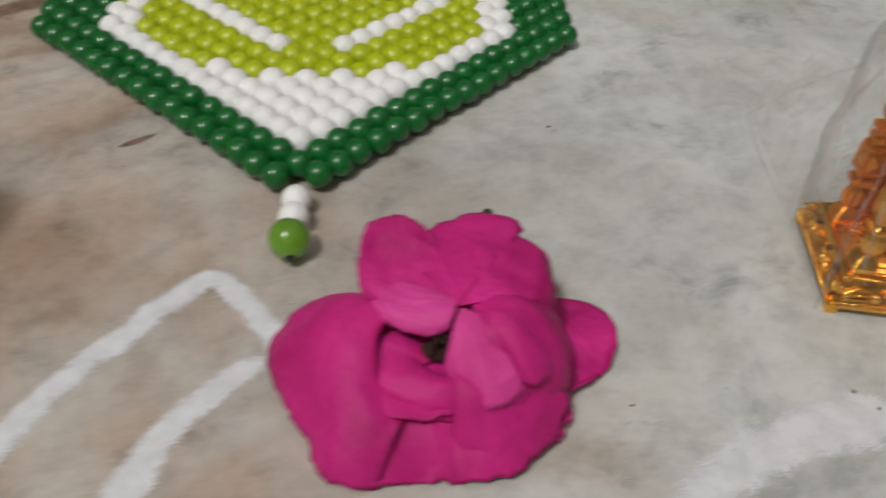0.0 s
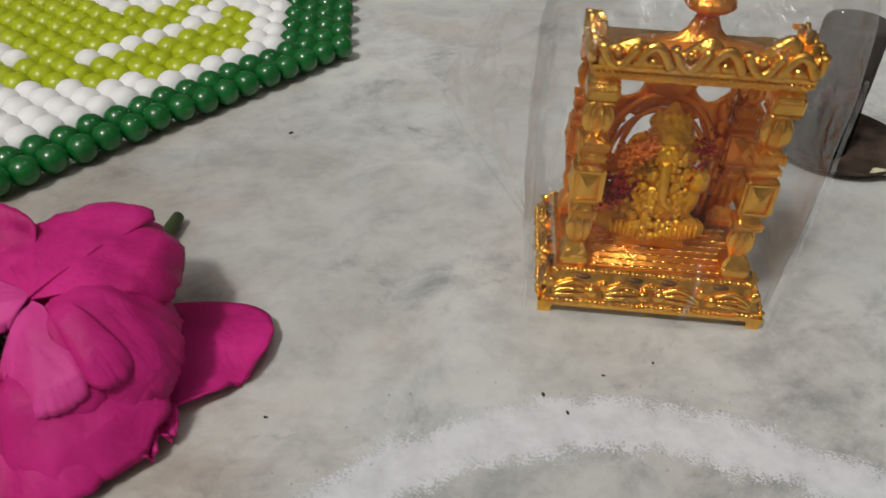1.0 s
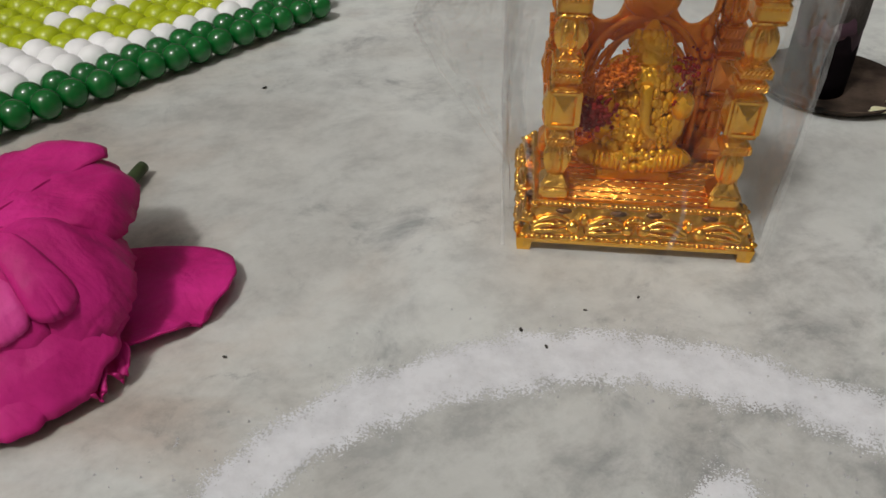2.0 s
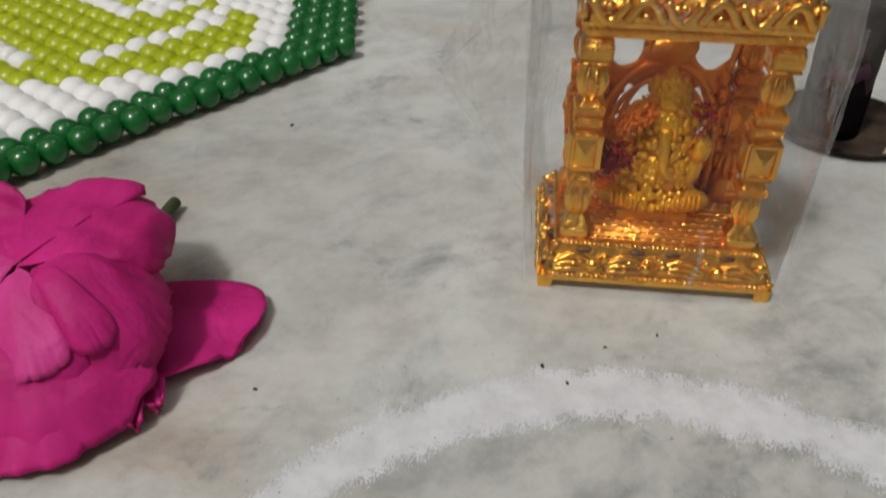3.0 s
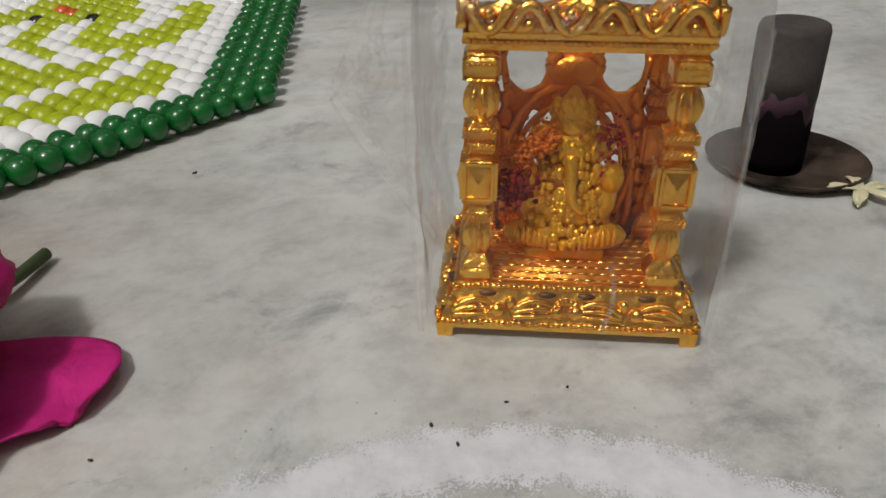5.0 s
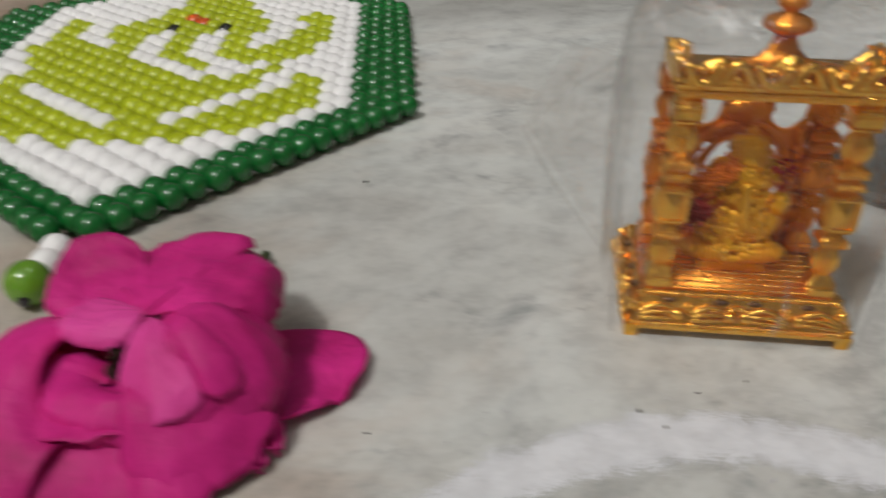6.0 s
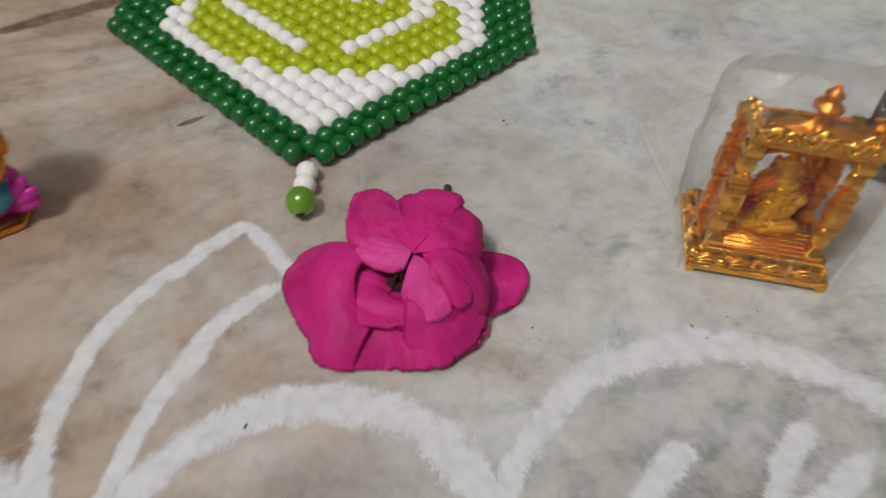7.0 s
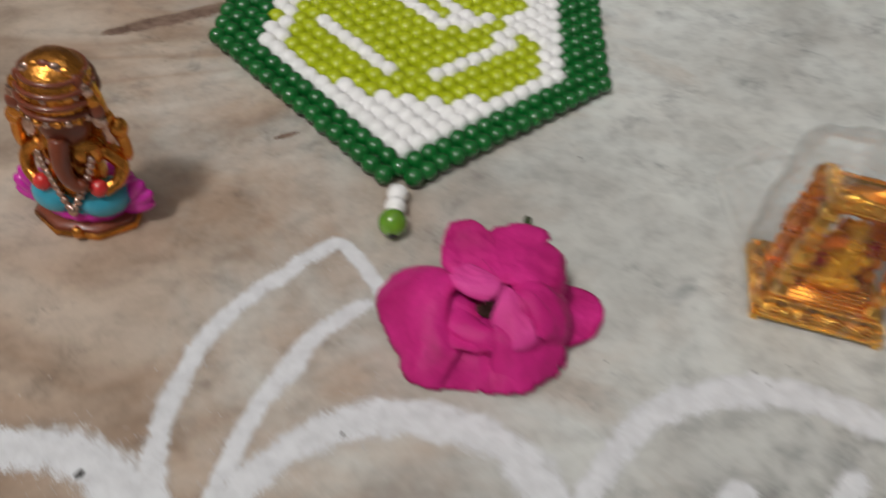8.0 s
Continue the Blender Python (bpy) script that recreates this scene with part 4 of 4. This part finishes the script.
    tube(bm, spline([(6.4 * m, -9.5 * m, 40.7 * m), (7.8 * m, -9.7 * m, 42.1 * m), (9.2 * m, -9.6 * m, 42.9 * m), (10.0 * m, -9.6 * m, 41.5 * m)], 5), 0.0008, 10)
    part("curl", bm, GOLD, top)
    # roof, neck and finial
    bm = bmesh.new()
    lathe(bm, (0, -4.6 * m, 39.2 * m), [(11.0 * m, 0), (9.0 * m, 0.5 * m), (6.0 * m, 0.9 * m), (3.4 * m, 1.5 * m), (2.1 * m, 2.7 * m), (1.3 * m, 4.6 * m)], 48, 16, 0.10, sy=0.38)
    part("roof", bm, AMBER, top)
    bm = bmesh.new()
    lathe(bm, (0, -4.4 * m, 43.7 * m), [(1.3 * m, 0), (3.0 * m, 0.9 * m), (3.3 * m, 1.5 * m), (2.8 * m, 2.2 * m), (1.2 * m, 2.8 * m), (1.0 * m, 3.2 * m), (1.9 * m, 3.9 * m), (2.0 * m, 4.5 * m), (1.2 * m, 5.3 * m), (0.5 * m, 6.3 * m), (0.15 * m, 7.2 * m)], 40, 14, 0.1)
    part("finial", bm, AMBER, top)
    # pierced back arch between the rear pillars
    bm = bmesh.new()
    yb = 5.6 * m
    for rad, zc, thick in ((8.4, 16.5, 0.6), (7.2, 15.8, 0.4)):
        tube(bm, [Vector((rad * m * math.cos(a), yb, zc * m + rad * 1.32 * m * math.sin(a))) for a in [math.pi * (1.22 - 1.44 * k / 40) for k in range(41)]], thick * m, 8)
    for sx in (-1, 1):
        tube(bm, spline([(sx * 10.5 * m, yb, 22.5 * m), (sx * 9.0 * m, yb, 23.8 * m), (sx * 8.6 * m, yb, 27.0 * m), (sx * 9.4 * m, yb, 31.5 * m)], 6), 0.5 * m, 8)
        tube(bm, spline([(sx * 2.0 * m, yb, 32.0 * m), (sx * 3.2 * m, yb, 30.6 * m), (sx * 2.6 * m, yb, 29.0 * m), (sx * 1.0 * m, yb, 29.6 * m)], 6), 0.7 * m, 8)
        for k in range(7):
            ball(bm, (sx * (10.2 - 0.3 * k) * m, yb, (10 + 2.6 * k) * m), 0.0011, (1, 0.6, 1.2), 8, 6)
        tube(bm, [Vector((sx * 8.6 * m, yb, z * m)) for z in range(7, 22)], 0.7 * m, 8)
        for k in range(6):
            a = math.pi * (0.15 + 0.12 * k)
            ball(bm, (sx * 7.7 * m * math.cos(a * 0.8), yb, 17 * m + 9.6 * m * math.sin(a * 0.8)), 0.0005, (1, 0.6, 1), 8, 6)
    ball(bm, (0, yb, 29.4 * m), 0.0022, (1.5, 0.5, 1), 12, 8)
    part("back_arch", bm, AMBER, top, "raised back arch")
    # pierced back panel: a plate with round, lancet and drop-shaped holes
    bm = bmesh.new()
    cell = 0.4

    def solid(x, z):
        """Above nought in the plate, below it in a hole."""
        ax = abs(x)

        def oval(cx, cz, rx, rz):
            return math.hypot((ax - cx) / rx, (z - cz) / rz) - 1
        gap = min(max(oval(6.1, 30.2, 2.7, 3.6), -oval(0, 15.5, 8.0, 13.2)), oval(9.9, 24.4, 0.7, 0.9), oval(9.3, 27.4, 0.5, 1.2), oval(6.6, 12.5, 1.2, 1.6))
        if z > 15.5:
            gap = min(gap, max(oval(0, 15.5, 5.3, 10.0), -oval(0, 15.5, 1.6, 8.2)))
            crescent = max(oval(0, 15.5, 7.1, 12.2), -oval(0, 15.5, 6.0, 11.2), (24.0 - z) / -9 if z > 24.0 else -1)
            gap = min(gap, crescent)
        return gap

    corners, counts = {}, {}
    cells = [(i, k) for i in range(58) for k in range(74) if solid(-11.6 + (i + 0.5) * cell, 6.3 + (k + 0.5) * cell) > 0]
    for i, k in cells:
        for key in ((i, k), (i + 1, k), (i + 1, k + 1), (i, k + 1)):
            counts[key] = counts.get(key, 0) + 1
    for (i, k), count in counts.items():
        x, z = -11.6 + i * cell, 6.3 + k * cell
        if count < 4 and 0 < i < 58 and 0 < k < 74:
            for _ in range(3):
                f = solid(x, z)
                gx, gz = (solid(x + 0.02, z) - f) / 0.02, (solid(x, z + 0.02) - f) / 0.02
                size = max(0.02, gx * gx + gz * gz)
                x -= max(-0.15, min(0.15, f * gx / size))
                z -= max(-0.15, min(0.15, f * gz / size))
        lump = 0.25 * noise.noise(Vector((x * 0.8, 0, z * 0.8)))
        corners[(i, k)] = bm.verts.new((x * m, yb + (0.5 + lump) * m, z * m))
    for i, k in cells:
        bm.faces.new((corners[(i, k)], corners[(i + 1, k)], corners[(i + 1, k + 1)], corners[(i, k + 1)]))
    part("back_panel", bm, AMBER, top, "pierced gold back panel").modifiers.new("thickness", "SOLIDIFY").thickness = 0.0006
    return top


shrine()
IDOL = gold_material("yellow_gold_plating", (1.0, 0.52, 0.025), 0.22, 0.0022)
IDOL.node_tree.nodes["Principled BSDF"].inputs["Metallic"].default_value = 0.6
KUMKUM = surface("dark_red_powder", (0.30, 0.008, 0.004), 0.9, vary=0.4, grain=900, bump=0.5)
SAFFRON = surface("saffron_powder", (0.75, 0.20, 0.01), 0.8, vary=0.3, grain=900, bump=0.5)


def little_statue():
    """A small seated figure, reduced to plain rounded forms."""
    m = 0.001
    bm = bmesh.new()
    box(bm, (-4 * m, -2.6 * m, 0), (4 * m, 2.6 * m, 1.2 * m), 0.3 * m)
    for sx in (-1, 1):
        ball(bm, (sx * 2.7 * m, -0.9 * m, 2.4 * m), 0.0034, (1.05, 0.75, 0.42), 16, 10)
        for k in range(8):
            ball(bm, (sx * (0.9 + 0.55 * k) * m, -3.0 * m, (2.3 + 0.12 * k) * m), 0.0008, (0.4, 0.9, 1.3), 8, 6)
        ball(bm, (sx * 3.6 * m, -0.3 * m, 6.6 * m), 0.0015, (0.9, 1, 1.8), 12, 8)
        ball(bm, (sx * 4.1 * m, -1.4 * m, 9.4 * m), 0.0012, (1, 1, 1.5), 12, 8)
        ball(bm, (sx * 2.6 * m, -0.2 * m, 12.6 * m), 0.0017, (1.0, 0.5, 1.2), 12, 8)
    ball(bm, (0, 0, 5.6 * m), 0.0036, (1.05, 0.85, 1.0), 18, 12)
    ball(bm, (0, 0, 9.4 * m), 0.0026, (1.25, 0.85, 0.9), 16, 10)
    ball(bm, (0, -0.4 * m, 12.4 * m), 0.0024, (0.95, 0.9, 1.05), 16, 10)
    lathe(bm, (0, -0.2 * m, 14.2 * m), [(2.1 * m, 0), (2.2 * m, 0.6 * m), (1.7 * m, 1.4 * m), (1.8 * m, 2.0 * m), (1.0 * m, 3.2 * m), (0.3 * m, 4.4 * m)], 20)
    tube(bm, spline([(0, -2.2 * m, 12.0 * m), (0.1 * m, -3.0 * m, 9.6 * m), (0.3 * m, -3.2 * m, 7.4 * m), (1.2 * m, -3.2 * m, 6.2 * m)], 6), 0.0007, 10, 0.6)
    # cast ornament all over
    rnd = random.Random(8)
    for k in range(430):
        a, h = rnd.uniform(math.pi, 2 * math.pi), rnd.uniform(2.0, 17.5)
        wide = 4.6 - 0.16 * h if h < 11 else 2.9 - 0.22 * (h - 11)
        ball(bm, (wide * math.cos(a) * m, wide * 0.82 * math.sin(a) * m, h * m), rnd.uniform(0.00025, 0.0006), (1, 1, rnd.uniform(0.7, 1.6)), 6, 5)
    # powder daubed on one side
    for k in range(260):
        ball(bm, ((-5.2 + rnd.gauss(0, 0.8)) * m, (-4.2 + rnd.gauss(0, 0.6)) * m, (8.9 + rnd.gauss(0, 0.9)) * m), rnd.uniform(0.00012, 0.00032), (1, 1, 1), 6, 4, mat=1)
    for k in range(70):
        ball(bm, ((3.6 + rnd.gauss(0, 0.7)) * m, (-2.6 + rnd.gauss(0, 0.4)) * m, (13.6 + rnd.gauss(0, 1.3)) * m), rnd.uniform(0.00012, 0.00028), (1, 1, 1), 6, 4, mat=1)
    for k in range(620):
        u = rnd.random()
        ball(bm, ((-6.4 + 4.5 * u + rnd.gauss(0, 0.5)) * m, (-2.8 + rnd.gauss(0, 0.5)) * m, (11.2 + 3.2 * u + rnd.gauss(0, 0.7)) * m), rnd.uniform(0.0001, 0.00024), (1.2, 1, 1), 6, 4, mat=2)
    ob = new("golden_statue", mesh_of("golden_statue", bm, IDOL, KUMKUM, SAFFRON))
    ob.matrix_world = SHRINE @ pose(-0.0003, -0.0005, 0.0069) @ Matrix.Diagonal((1.3, 1.15, 1.22, 1))
    tagged(ob, "tiny seated golden statue daubed with red powder", "statue")


little_statue()


def bag():
    """A clear bag round the shrine, with a loose flap on one side."""
    bm = bmesh.new()
    seg, levels = 88, 44
    rings = []
    for i in range(levels + 1):
        t = i / levels
        z = 0.0004 + 0.0525 * t
        close = max(0.0, (t - 0.74) / 0.26)
        hx = 0.0182 + 0.0014 * math.sin(3 * t) + 0.0006 * close
        hy = 0.0140 - 0.0000 * t - 0.0135 * close ** 1.6
        ring = []
        for k in range(seg):
            a = 2 * math.pi * k / seg
            c, s = math.cos(a), math.sin(a)
            p = Vector((hx * math.copysign(abs(c) ** 0.42, c), hy * math.copysign(abs(s) ** 0.42, s), z))
            n1 = noise.noise(Vector((c * 2.2, s * 2.2, z * 70)))
            n2 = noise.noise(Vector((c * 6 + 5, s * 6, z * 190)))
            p.x += c * (0.0011 * n1 + 0.0004 * n2)
            p.y += s * (0.0011 * n1 + 0.0004 * n2) + 0.0016 * close * noise.noise(Vector((c * 7, z * 260, s * 4)))
            p.z += 0.0022 * close * noise.noise(Vector((c * 3, s * 3, 2))) + 0.003 * close * c
            ring.append(bm.verts.new(p))
        rings.append(ring)
    for a, b in zip(rings, rings[1:]):
        for k in range(seg):
            bm.faces.new((a[k], a[(k + 1) % seg], b[(k + 1) % seg], b[k]))
    whole = thing("plastic_bag", SHRINE, "clear crinkled plastic bag wrapped over the golden shrine", "plastic bag")
    part("pouch", bm, FILM, whole).visible_shadow = False
    bm = bmesh.new()
    nu, nv = 22, 26
    grid = []
    for i in range(nu + 1):
        u = i / nu
        row = []
        for j in range(nv + 1):
            v = j / nv
            reach = 0.0155 * u * (v / 0.62 if v < 0.62 else 1.0 - 0.45 * (v - 0.62) / 0.38)
            p = Vector((-0.0180 - reach, 0.008 + 0.002 * u + 0.002 * math.sin(4 * v), 0.002 + 0.034 * v + 0.002 * u * v))
            p.y += 0.0012 * noise.noise(Vector((u * 3, v * 4, 7))) + 0.0005 * noise.noise(Vector((u * 9, v * 11, 3)))
            row.append(bm.verts.new(p))
        grid.append(row)
    for a, b in zip(grid, grid[1:]):
        for j in range(nv):
            bm.faces.new((a[j], a[j + 1], b[j + 1], b[j]))
    part("flap", bm, FLAP, whole, "loose clear plastic flap").visible_shadow = False
    # pale ribbons paint the bright lines of doubled seams, bag edges and creases
    corner = Vector((-0.0330, 0.0100, 0.0231))
    top_in, low_in = Vector((-0.0180, 0.0085, 0.0360)), Vector((-0.0180, 0.0080, 0.0020))
    for line in ([top_in, corner.lerp(top_in, 0.5) + Vector((0, 0, 0.0012)), corner], [corner, corner.lerp(low_in, 0.4) + Vector((-0.0008, 0, 0)), low_in],
                 [Vector((0.0172, -0.0128, 0.001)), Vector((0.0176, -0.0130, 0.02)), Vector((0.0180, -0.0126, 0.04))],
                 [Vector((-0.0150, -0.0142, 0.012)), Vector((-0.0170, -0.0142, 0.024)), Vector((-0.0165, -0.0138, 0.034))],
                 [Vector((-0.0192, 0.002, 0.020)), Vector((-0.0200, 0.004, 0.030)), Vector((-0.0196, 0.0, 0.040))],
                 [Vector((0.0040, -0.0146, 0.003)), Vector((0.0050, -0.0147, 0.008)), Vector((0.0044, -0.0147, 0.013))],
                 [Vector((-0.0182, -0.0128, 0.001)), Vector((-0.0192, -0.0130, 0.02)), Vector((-0.0196, -0.0126, 0.04))]):
        bm = bmesh.new()
        pts = spline(line, 12)
        rails = []
        for k, p in enumerate(pts):
            d = (pts[min(k + 1, len(pts) - 1)] - pts[max(k - 1, 0)]).normalized()
            side = d.cross(Vector((0.2, 1, 0.1))).normalized() * 0.00030 * (1 + 0.4 * noise.noise(p * 400))
            bend = Vector((0, 1, 0)) * 0.0003 * noise.noise(p * 250)
            rails.append((bm.verts.new(p + side + bend), bm.verts.new(p - side + bend)))
        for (a, b), (c, d) in zip(rails, rails[1:]):
            bm.faces.new((a, b, d, c))
        part("bright_line", bm, BRIGHT_LINE, whole, "pale film ribbon painting the bright line of a seam, edge or crease").visible_shadow = False


bag()

# ---- painted statue ----
def painted_statue():
    """A seated figure on a lotus, reduced to plain rounded forms, in one mesh."""
    m = 0.001
    gold = gold_material("antique_gold_plating", (0.95, 0.40, 0.08), 0.15, 0.0012, 0.35)
    blue = surface("turquoise_enamel", (0.035, 0.34, 0.48), 0.2, grain=200, coat=0.5, bump=0.1)
    pink = surface("magenta_enamel", (0.62, 0.02, 0.40), 0.25, grain=200, coat=0.5, bump=0.1)
    red = surface("red_enamel", (0.62, 0.03, 0.03), 0.25, grain=200, coat=0.5, bump=0.1)
    gem = gold_material("clear_rhinestone", (0.62, 0.44, 0.37), 0.08, 0.0003)
    rust = surface("red_brown_enamel", (0.20, 0.045, 0.02), 0.3, grain=200, coat=0.4, bump=0.1)
    bm = bmesh.new()
    lathe(bm, (0, 0, 0), [(12.6 * m, 0), (13.0 * m, 0.6 * m), (12.8 * m, 2.0 * m)], 8, turn=math.pi / 8, sy=0.78)
    lathe(bm, (0, 0, 2.0 * m), [(12.7 * m, 0), (11.4 * m, 0.9 * m), (8 * m, 1.6 * m)], 8, turn=math.pi / 8, sy=0.78, mat=5)
    for k in range(11):
        a = math.pi * (1.02 + 0.96 * k / 10) if k < 11 else 0
        lathe(bm, (11.6 * m * math.cos(a), 9.2 * m * math.sin(a), 1.1 * m), [(0.3 * m, -0.5 * m), (0.7 * m, 0), (0.3 * m, 0.6 * m)], 8)
    ball(bm, (0.3 * m, -9.6 * m, 2.6 * m), 0.0016, (0.9, 0.8, 1.1), 12, 8)
    for k in range(9):
        a = math.pi * (-0.05 + 1.1 * k / 8)
        q = Euler((0, 0, a))
        ball(bm, (9.0 * m * math.cos(a), 4.2 * m * math.sin(a) + 1 * m, 6.4 * m), 0.0052, (0.75, 0.5, 1.05), 14, 10, turn=q, mat=2)
    for sx in (-1, 1):
        for tilt, high, wide in ((0.55, 9.2, 11.4), (0.95, 7.2, 12.0), (1.25, 5.2, 11.6)):
            ball(bm, (sx * wide * m, -0.8 * m, high * m), 0.0042, (0.55, 0.5, 1.15), 14, 8, turn=Euler((0, sx * tilt, 0)), mat=2)
        ball(bm, (sx * 5.4 * m, -3.0 * m, 9.0 * m), 0.0054, (1.15, 0.95, 0.90), 20, 12, turn=Euler((0, 0, sx * 0.5)), mat=1)
    ball(bm, (0.5 * m, -4.0 * m, 6.6 * m), 0.0042, (1.5, 0.8, 0.55), 16, 10, mat=1)
    for k in range(7):
        a = math.pi * (1.10 + 0.80 * k / 6)
        ball(bm, (8.4 * m * math.cos(a), 6.0 * m * math.sin(a), 4.9 * m), 0.0031, (1.0, 0.55, 0.75), 14, 8, turn=Euler((0.5, 0, a + math.pi / 2)), mat=2)
    ball(bm, (0, -1.5 * m, 14.0 * m), 0.0066, (1.0, 0.85, 1.15), 20, 14)
    ball(bm, (0, -1.0 * m, 21.5 * m), 0.0062, (1.25, 0.8, 0.8), 20, 12)
    for sx in (-1, 1):
        tube(bm, spline([(sx * 6.4 * m, -1 * m, 22 * m), (sx * 10.2 * m, -1.5 * m, 19 * m), (sx * 10.0 * m, -3.5 * m, 15.5 * m), (sx * 7.0 * m, -6 * m, 13.5 * m)], 6), 0.0019, 12, 0.75)
        tube(bm, spline([(sx * 6.6 * m, 0, 22 * m), (sx * 11.0 * m, 0, 20 * m), (sx * 11.6 * m, -0.6 * m, 24 * m), (sx * 11.0 * m, -0.8 * m, 28 * m)], 6), 0.0016, 12, 0.8)
        ball(bm, (sx * 11.0 * m, -0.8 * m, 28.6 * m), 0.0021, (1, 1, 1.2), 12, 8)
        ball(bm, (sx * 7.0 * m, -0.5 * m, 29.5 * m), 0.0042, (0.9, 0.35, 1.15), 14, 10, mat=4 if sx < 0 else 0)
        ball(bm, (sx * 8.4 * m, -0.9 * m, 27.0 * m), 0.0026, (0.8, 0.4, 1.6), 12, 8, mat=4)
        ball(bm, (sx * 6.2 * m, -6.2 * m, 14.6 * m), 0.0022, (1, 0.9, 1), 12, 8, mat=3)
    ball(bm, (0, -2.0 * m, 29.0 * m), 0.0052, (1.05, 0.9, 1.05), 20, 14, mat=5)
    tube(bm, spline([(0, -6.2 * m, 28.0 * m), (0.2 * m, -8.0 * m, 23.5 * m), (0.8 * m, -8.4 * m, 19.0 * m), (3.0 * m, -8.2 * m, 16.4 * m), (4.2 * m, -8.0 * m, 17.6 * m)], 7), 0.0022, 12, 0.55, mat=5)
    for level, wide in ((35.2, 7.6), (38.0, 8.0), (40.6, 7.5), (42.8, 6.4)):
        tube(bm, [Vector((wide * m * math.cos(2 * math.pi * k / 30), -1.2 * m + wide * m * math.sin(2 * math.pi * k / 30), level * m)) for k in range(31)], 0.0006, 6, mat=5)
    # tall crown, and the stones set round it and along the garland
    lathe(bm, (0, -1.2 * m, 32.2 * m), [(6.5 * m, 0), (7.6 * m, 1.0 * m), (7.2 * m, 2.6 * m), (8.0 * m, 5.5 * m), (7.6 * m, 8.6 * m), (6.2 * m, 11.4 * m), (3.6 * m, 13.6 * m), (0.6 * m, 14.4 * m)], 56, 28, 0.05)
    for k in range(15):
        a = math.pi * (1.0 * k / 14)
        ball(bm, (8.6 * m * math.cos(a), -4.2 * m, 32.5 * m + 12.0 * m * math.sin(a)), 0.0019, (1, 0.5, 1.1), 10, 7, mat=(4, 5, 0)[k % 3])
    for level, count in ((34.2, 11), (39.4, 7)):
        for k in range(count):
            a = math.pi * (1.08 + 0.84 * k / (count - 1))
            ball(bm, (8.0 * m * math.cos(a) * (1 - (level - 34) * 0.02), -1.2 * m + 8.0 * m * math.sin(a) * (1 - (level - 34) * 0.02), level * m), 0.0009, (1, 1, 1), 8, 6, mat=4 if k % 2 else 0)
    tube(bm, [Vector((8.0 * m * math.cos(math.pi * k / 24), -1.6 * m, 32.0 * m + 12.6 * m * math.sin(math.pi * k / 24))) for k in range(25)], 0.0018, 10)
    for sx in (-1, 1):
        for k in range(9):
            t = k / 8
            ball(bm, (sx * (5.6 - 4.9 * t ** 1.3) * m, (-5.6 - 2.6 * t) * m, (22.5 - 13.0 * t) * m), 0.00105, (1, 0.8, 1), 8, 6, mat=4)
    ball(bm, (0.2 * m, -8.6 * m, 8.6 * m), 0.0013, (1, 0.8, 1.2), 8, 6, mat=4)
    ob = new("painted_statue", mesh_of("painted_statue", bm, gold, blue, pink, red, gem, rust))
    ob.matrix_world = pose(-0.0885, 0.0785, 0, 0, 0, 14)
    tagged(ob, "small gilded seated statue painted turquoise, magenta and red", "statue")


painted_statue()


# ---- crumbs and grains on the floor ----
def crumbs():
    rnd = random.Random(21)
    spots = [(21.2, 152.2, 0.3), (-52.4, 17.8, 0.7), (-21.3, 0.9, 0.75), (123.6, 80, 0.6), (88.8, 102.2, 0.2), (74.1, 93.4, 0.26), (77.4, 90.9, 0.24), (82, 98.5, 0.18), (39.8, 82.7, 0.22), (-9.7, 43.5, 0.35), (-30.1, 0, 0.5), (-11.1, 2.9, 0.35), (-29, 14.7, 0.5), (-27, -2.5, 0.55), (-17, -3, 0.5)]
    for x, y, r in spots:
        bm = bmesh.new()
        bmesh.ops.create_icosphere(bm, subdivisions=2, radius=r / 1000)
        for v in bm.verts:
            v.co *= 1 + 0.45 * noise.noise(v.co * 2500 + Vector((x, y, 0)))
            v.co.z *= 0.6
        ob = new("crumb", mesh_of("crumb", bm, CRUMB))
        ob.matrix_world = pose(x / 1000, y / 1000, r / 1000 * 0.75, 0, 0, rnd.uniform(0, 360)) @ Matrix.Diagonal((1.5, 0.8, 1, 1))
        tagged(ob, "tiny dark crumb of dirt on the marble", "crumb", "crumbs on the floor")


crumbs()


def loose_grains():
    rnd = random.Random(77)
    verts, faces = [], []
    for pts, widths in LINES:
        line = spline([(x, y, 0) for x, y in pts], 10)
        for a, b in zip(line, line[1:]):
            d = b - a
            side = Vector((-d.y, d.x, 0)).normalized()
            for _ in range(int(d.length * 5)):
                q = a + d * rnd.random() + side * rnd.gauss(0, 1) * (widths[len(widths) // 2] * 0.62)
                r = rnd.uniform(0.08, 0.26) * (1.5 if rnd.random() < 0.06 else 1)
                n0 = len(verts)
                for dx, dy, dz in ((1, 0, 0), (-0.5, 0.87, 0), (-0.5, -0.87, 0), (0, 0, 1.2)):
                    a2 = rnd.uniform(0.7, 1.3)
                    verts.append(mm(q.x + r * dx * a2, q.y + r * dy * a2, 0.02 + r * dz))
                faces += [(n0, n0 + 1, n0 + 3), (n0 + 1, n0 + 2, n0 + 3), (n0 + 2, n0, n0 + 3)]
    me = bpy.data.meshes.new("powder_grains")
    me.from_pydata(verts, [], faces)
    me.materials.append(surface("white_grain", (0.6, 0.6, 0.61), 0.9, vary=0.1, grain=300))
    tagged(new("powder_grains", me), "loose white powder grains scattered beside the lines", "powder", kind="stuff")


loose_grains()
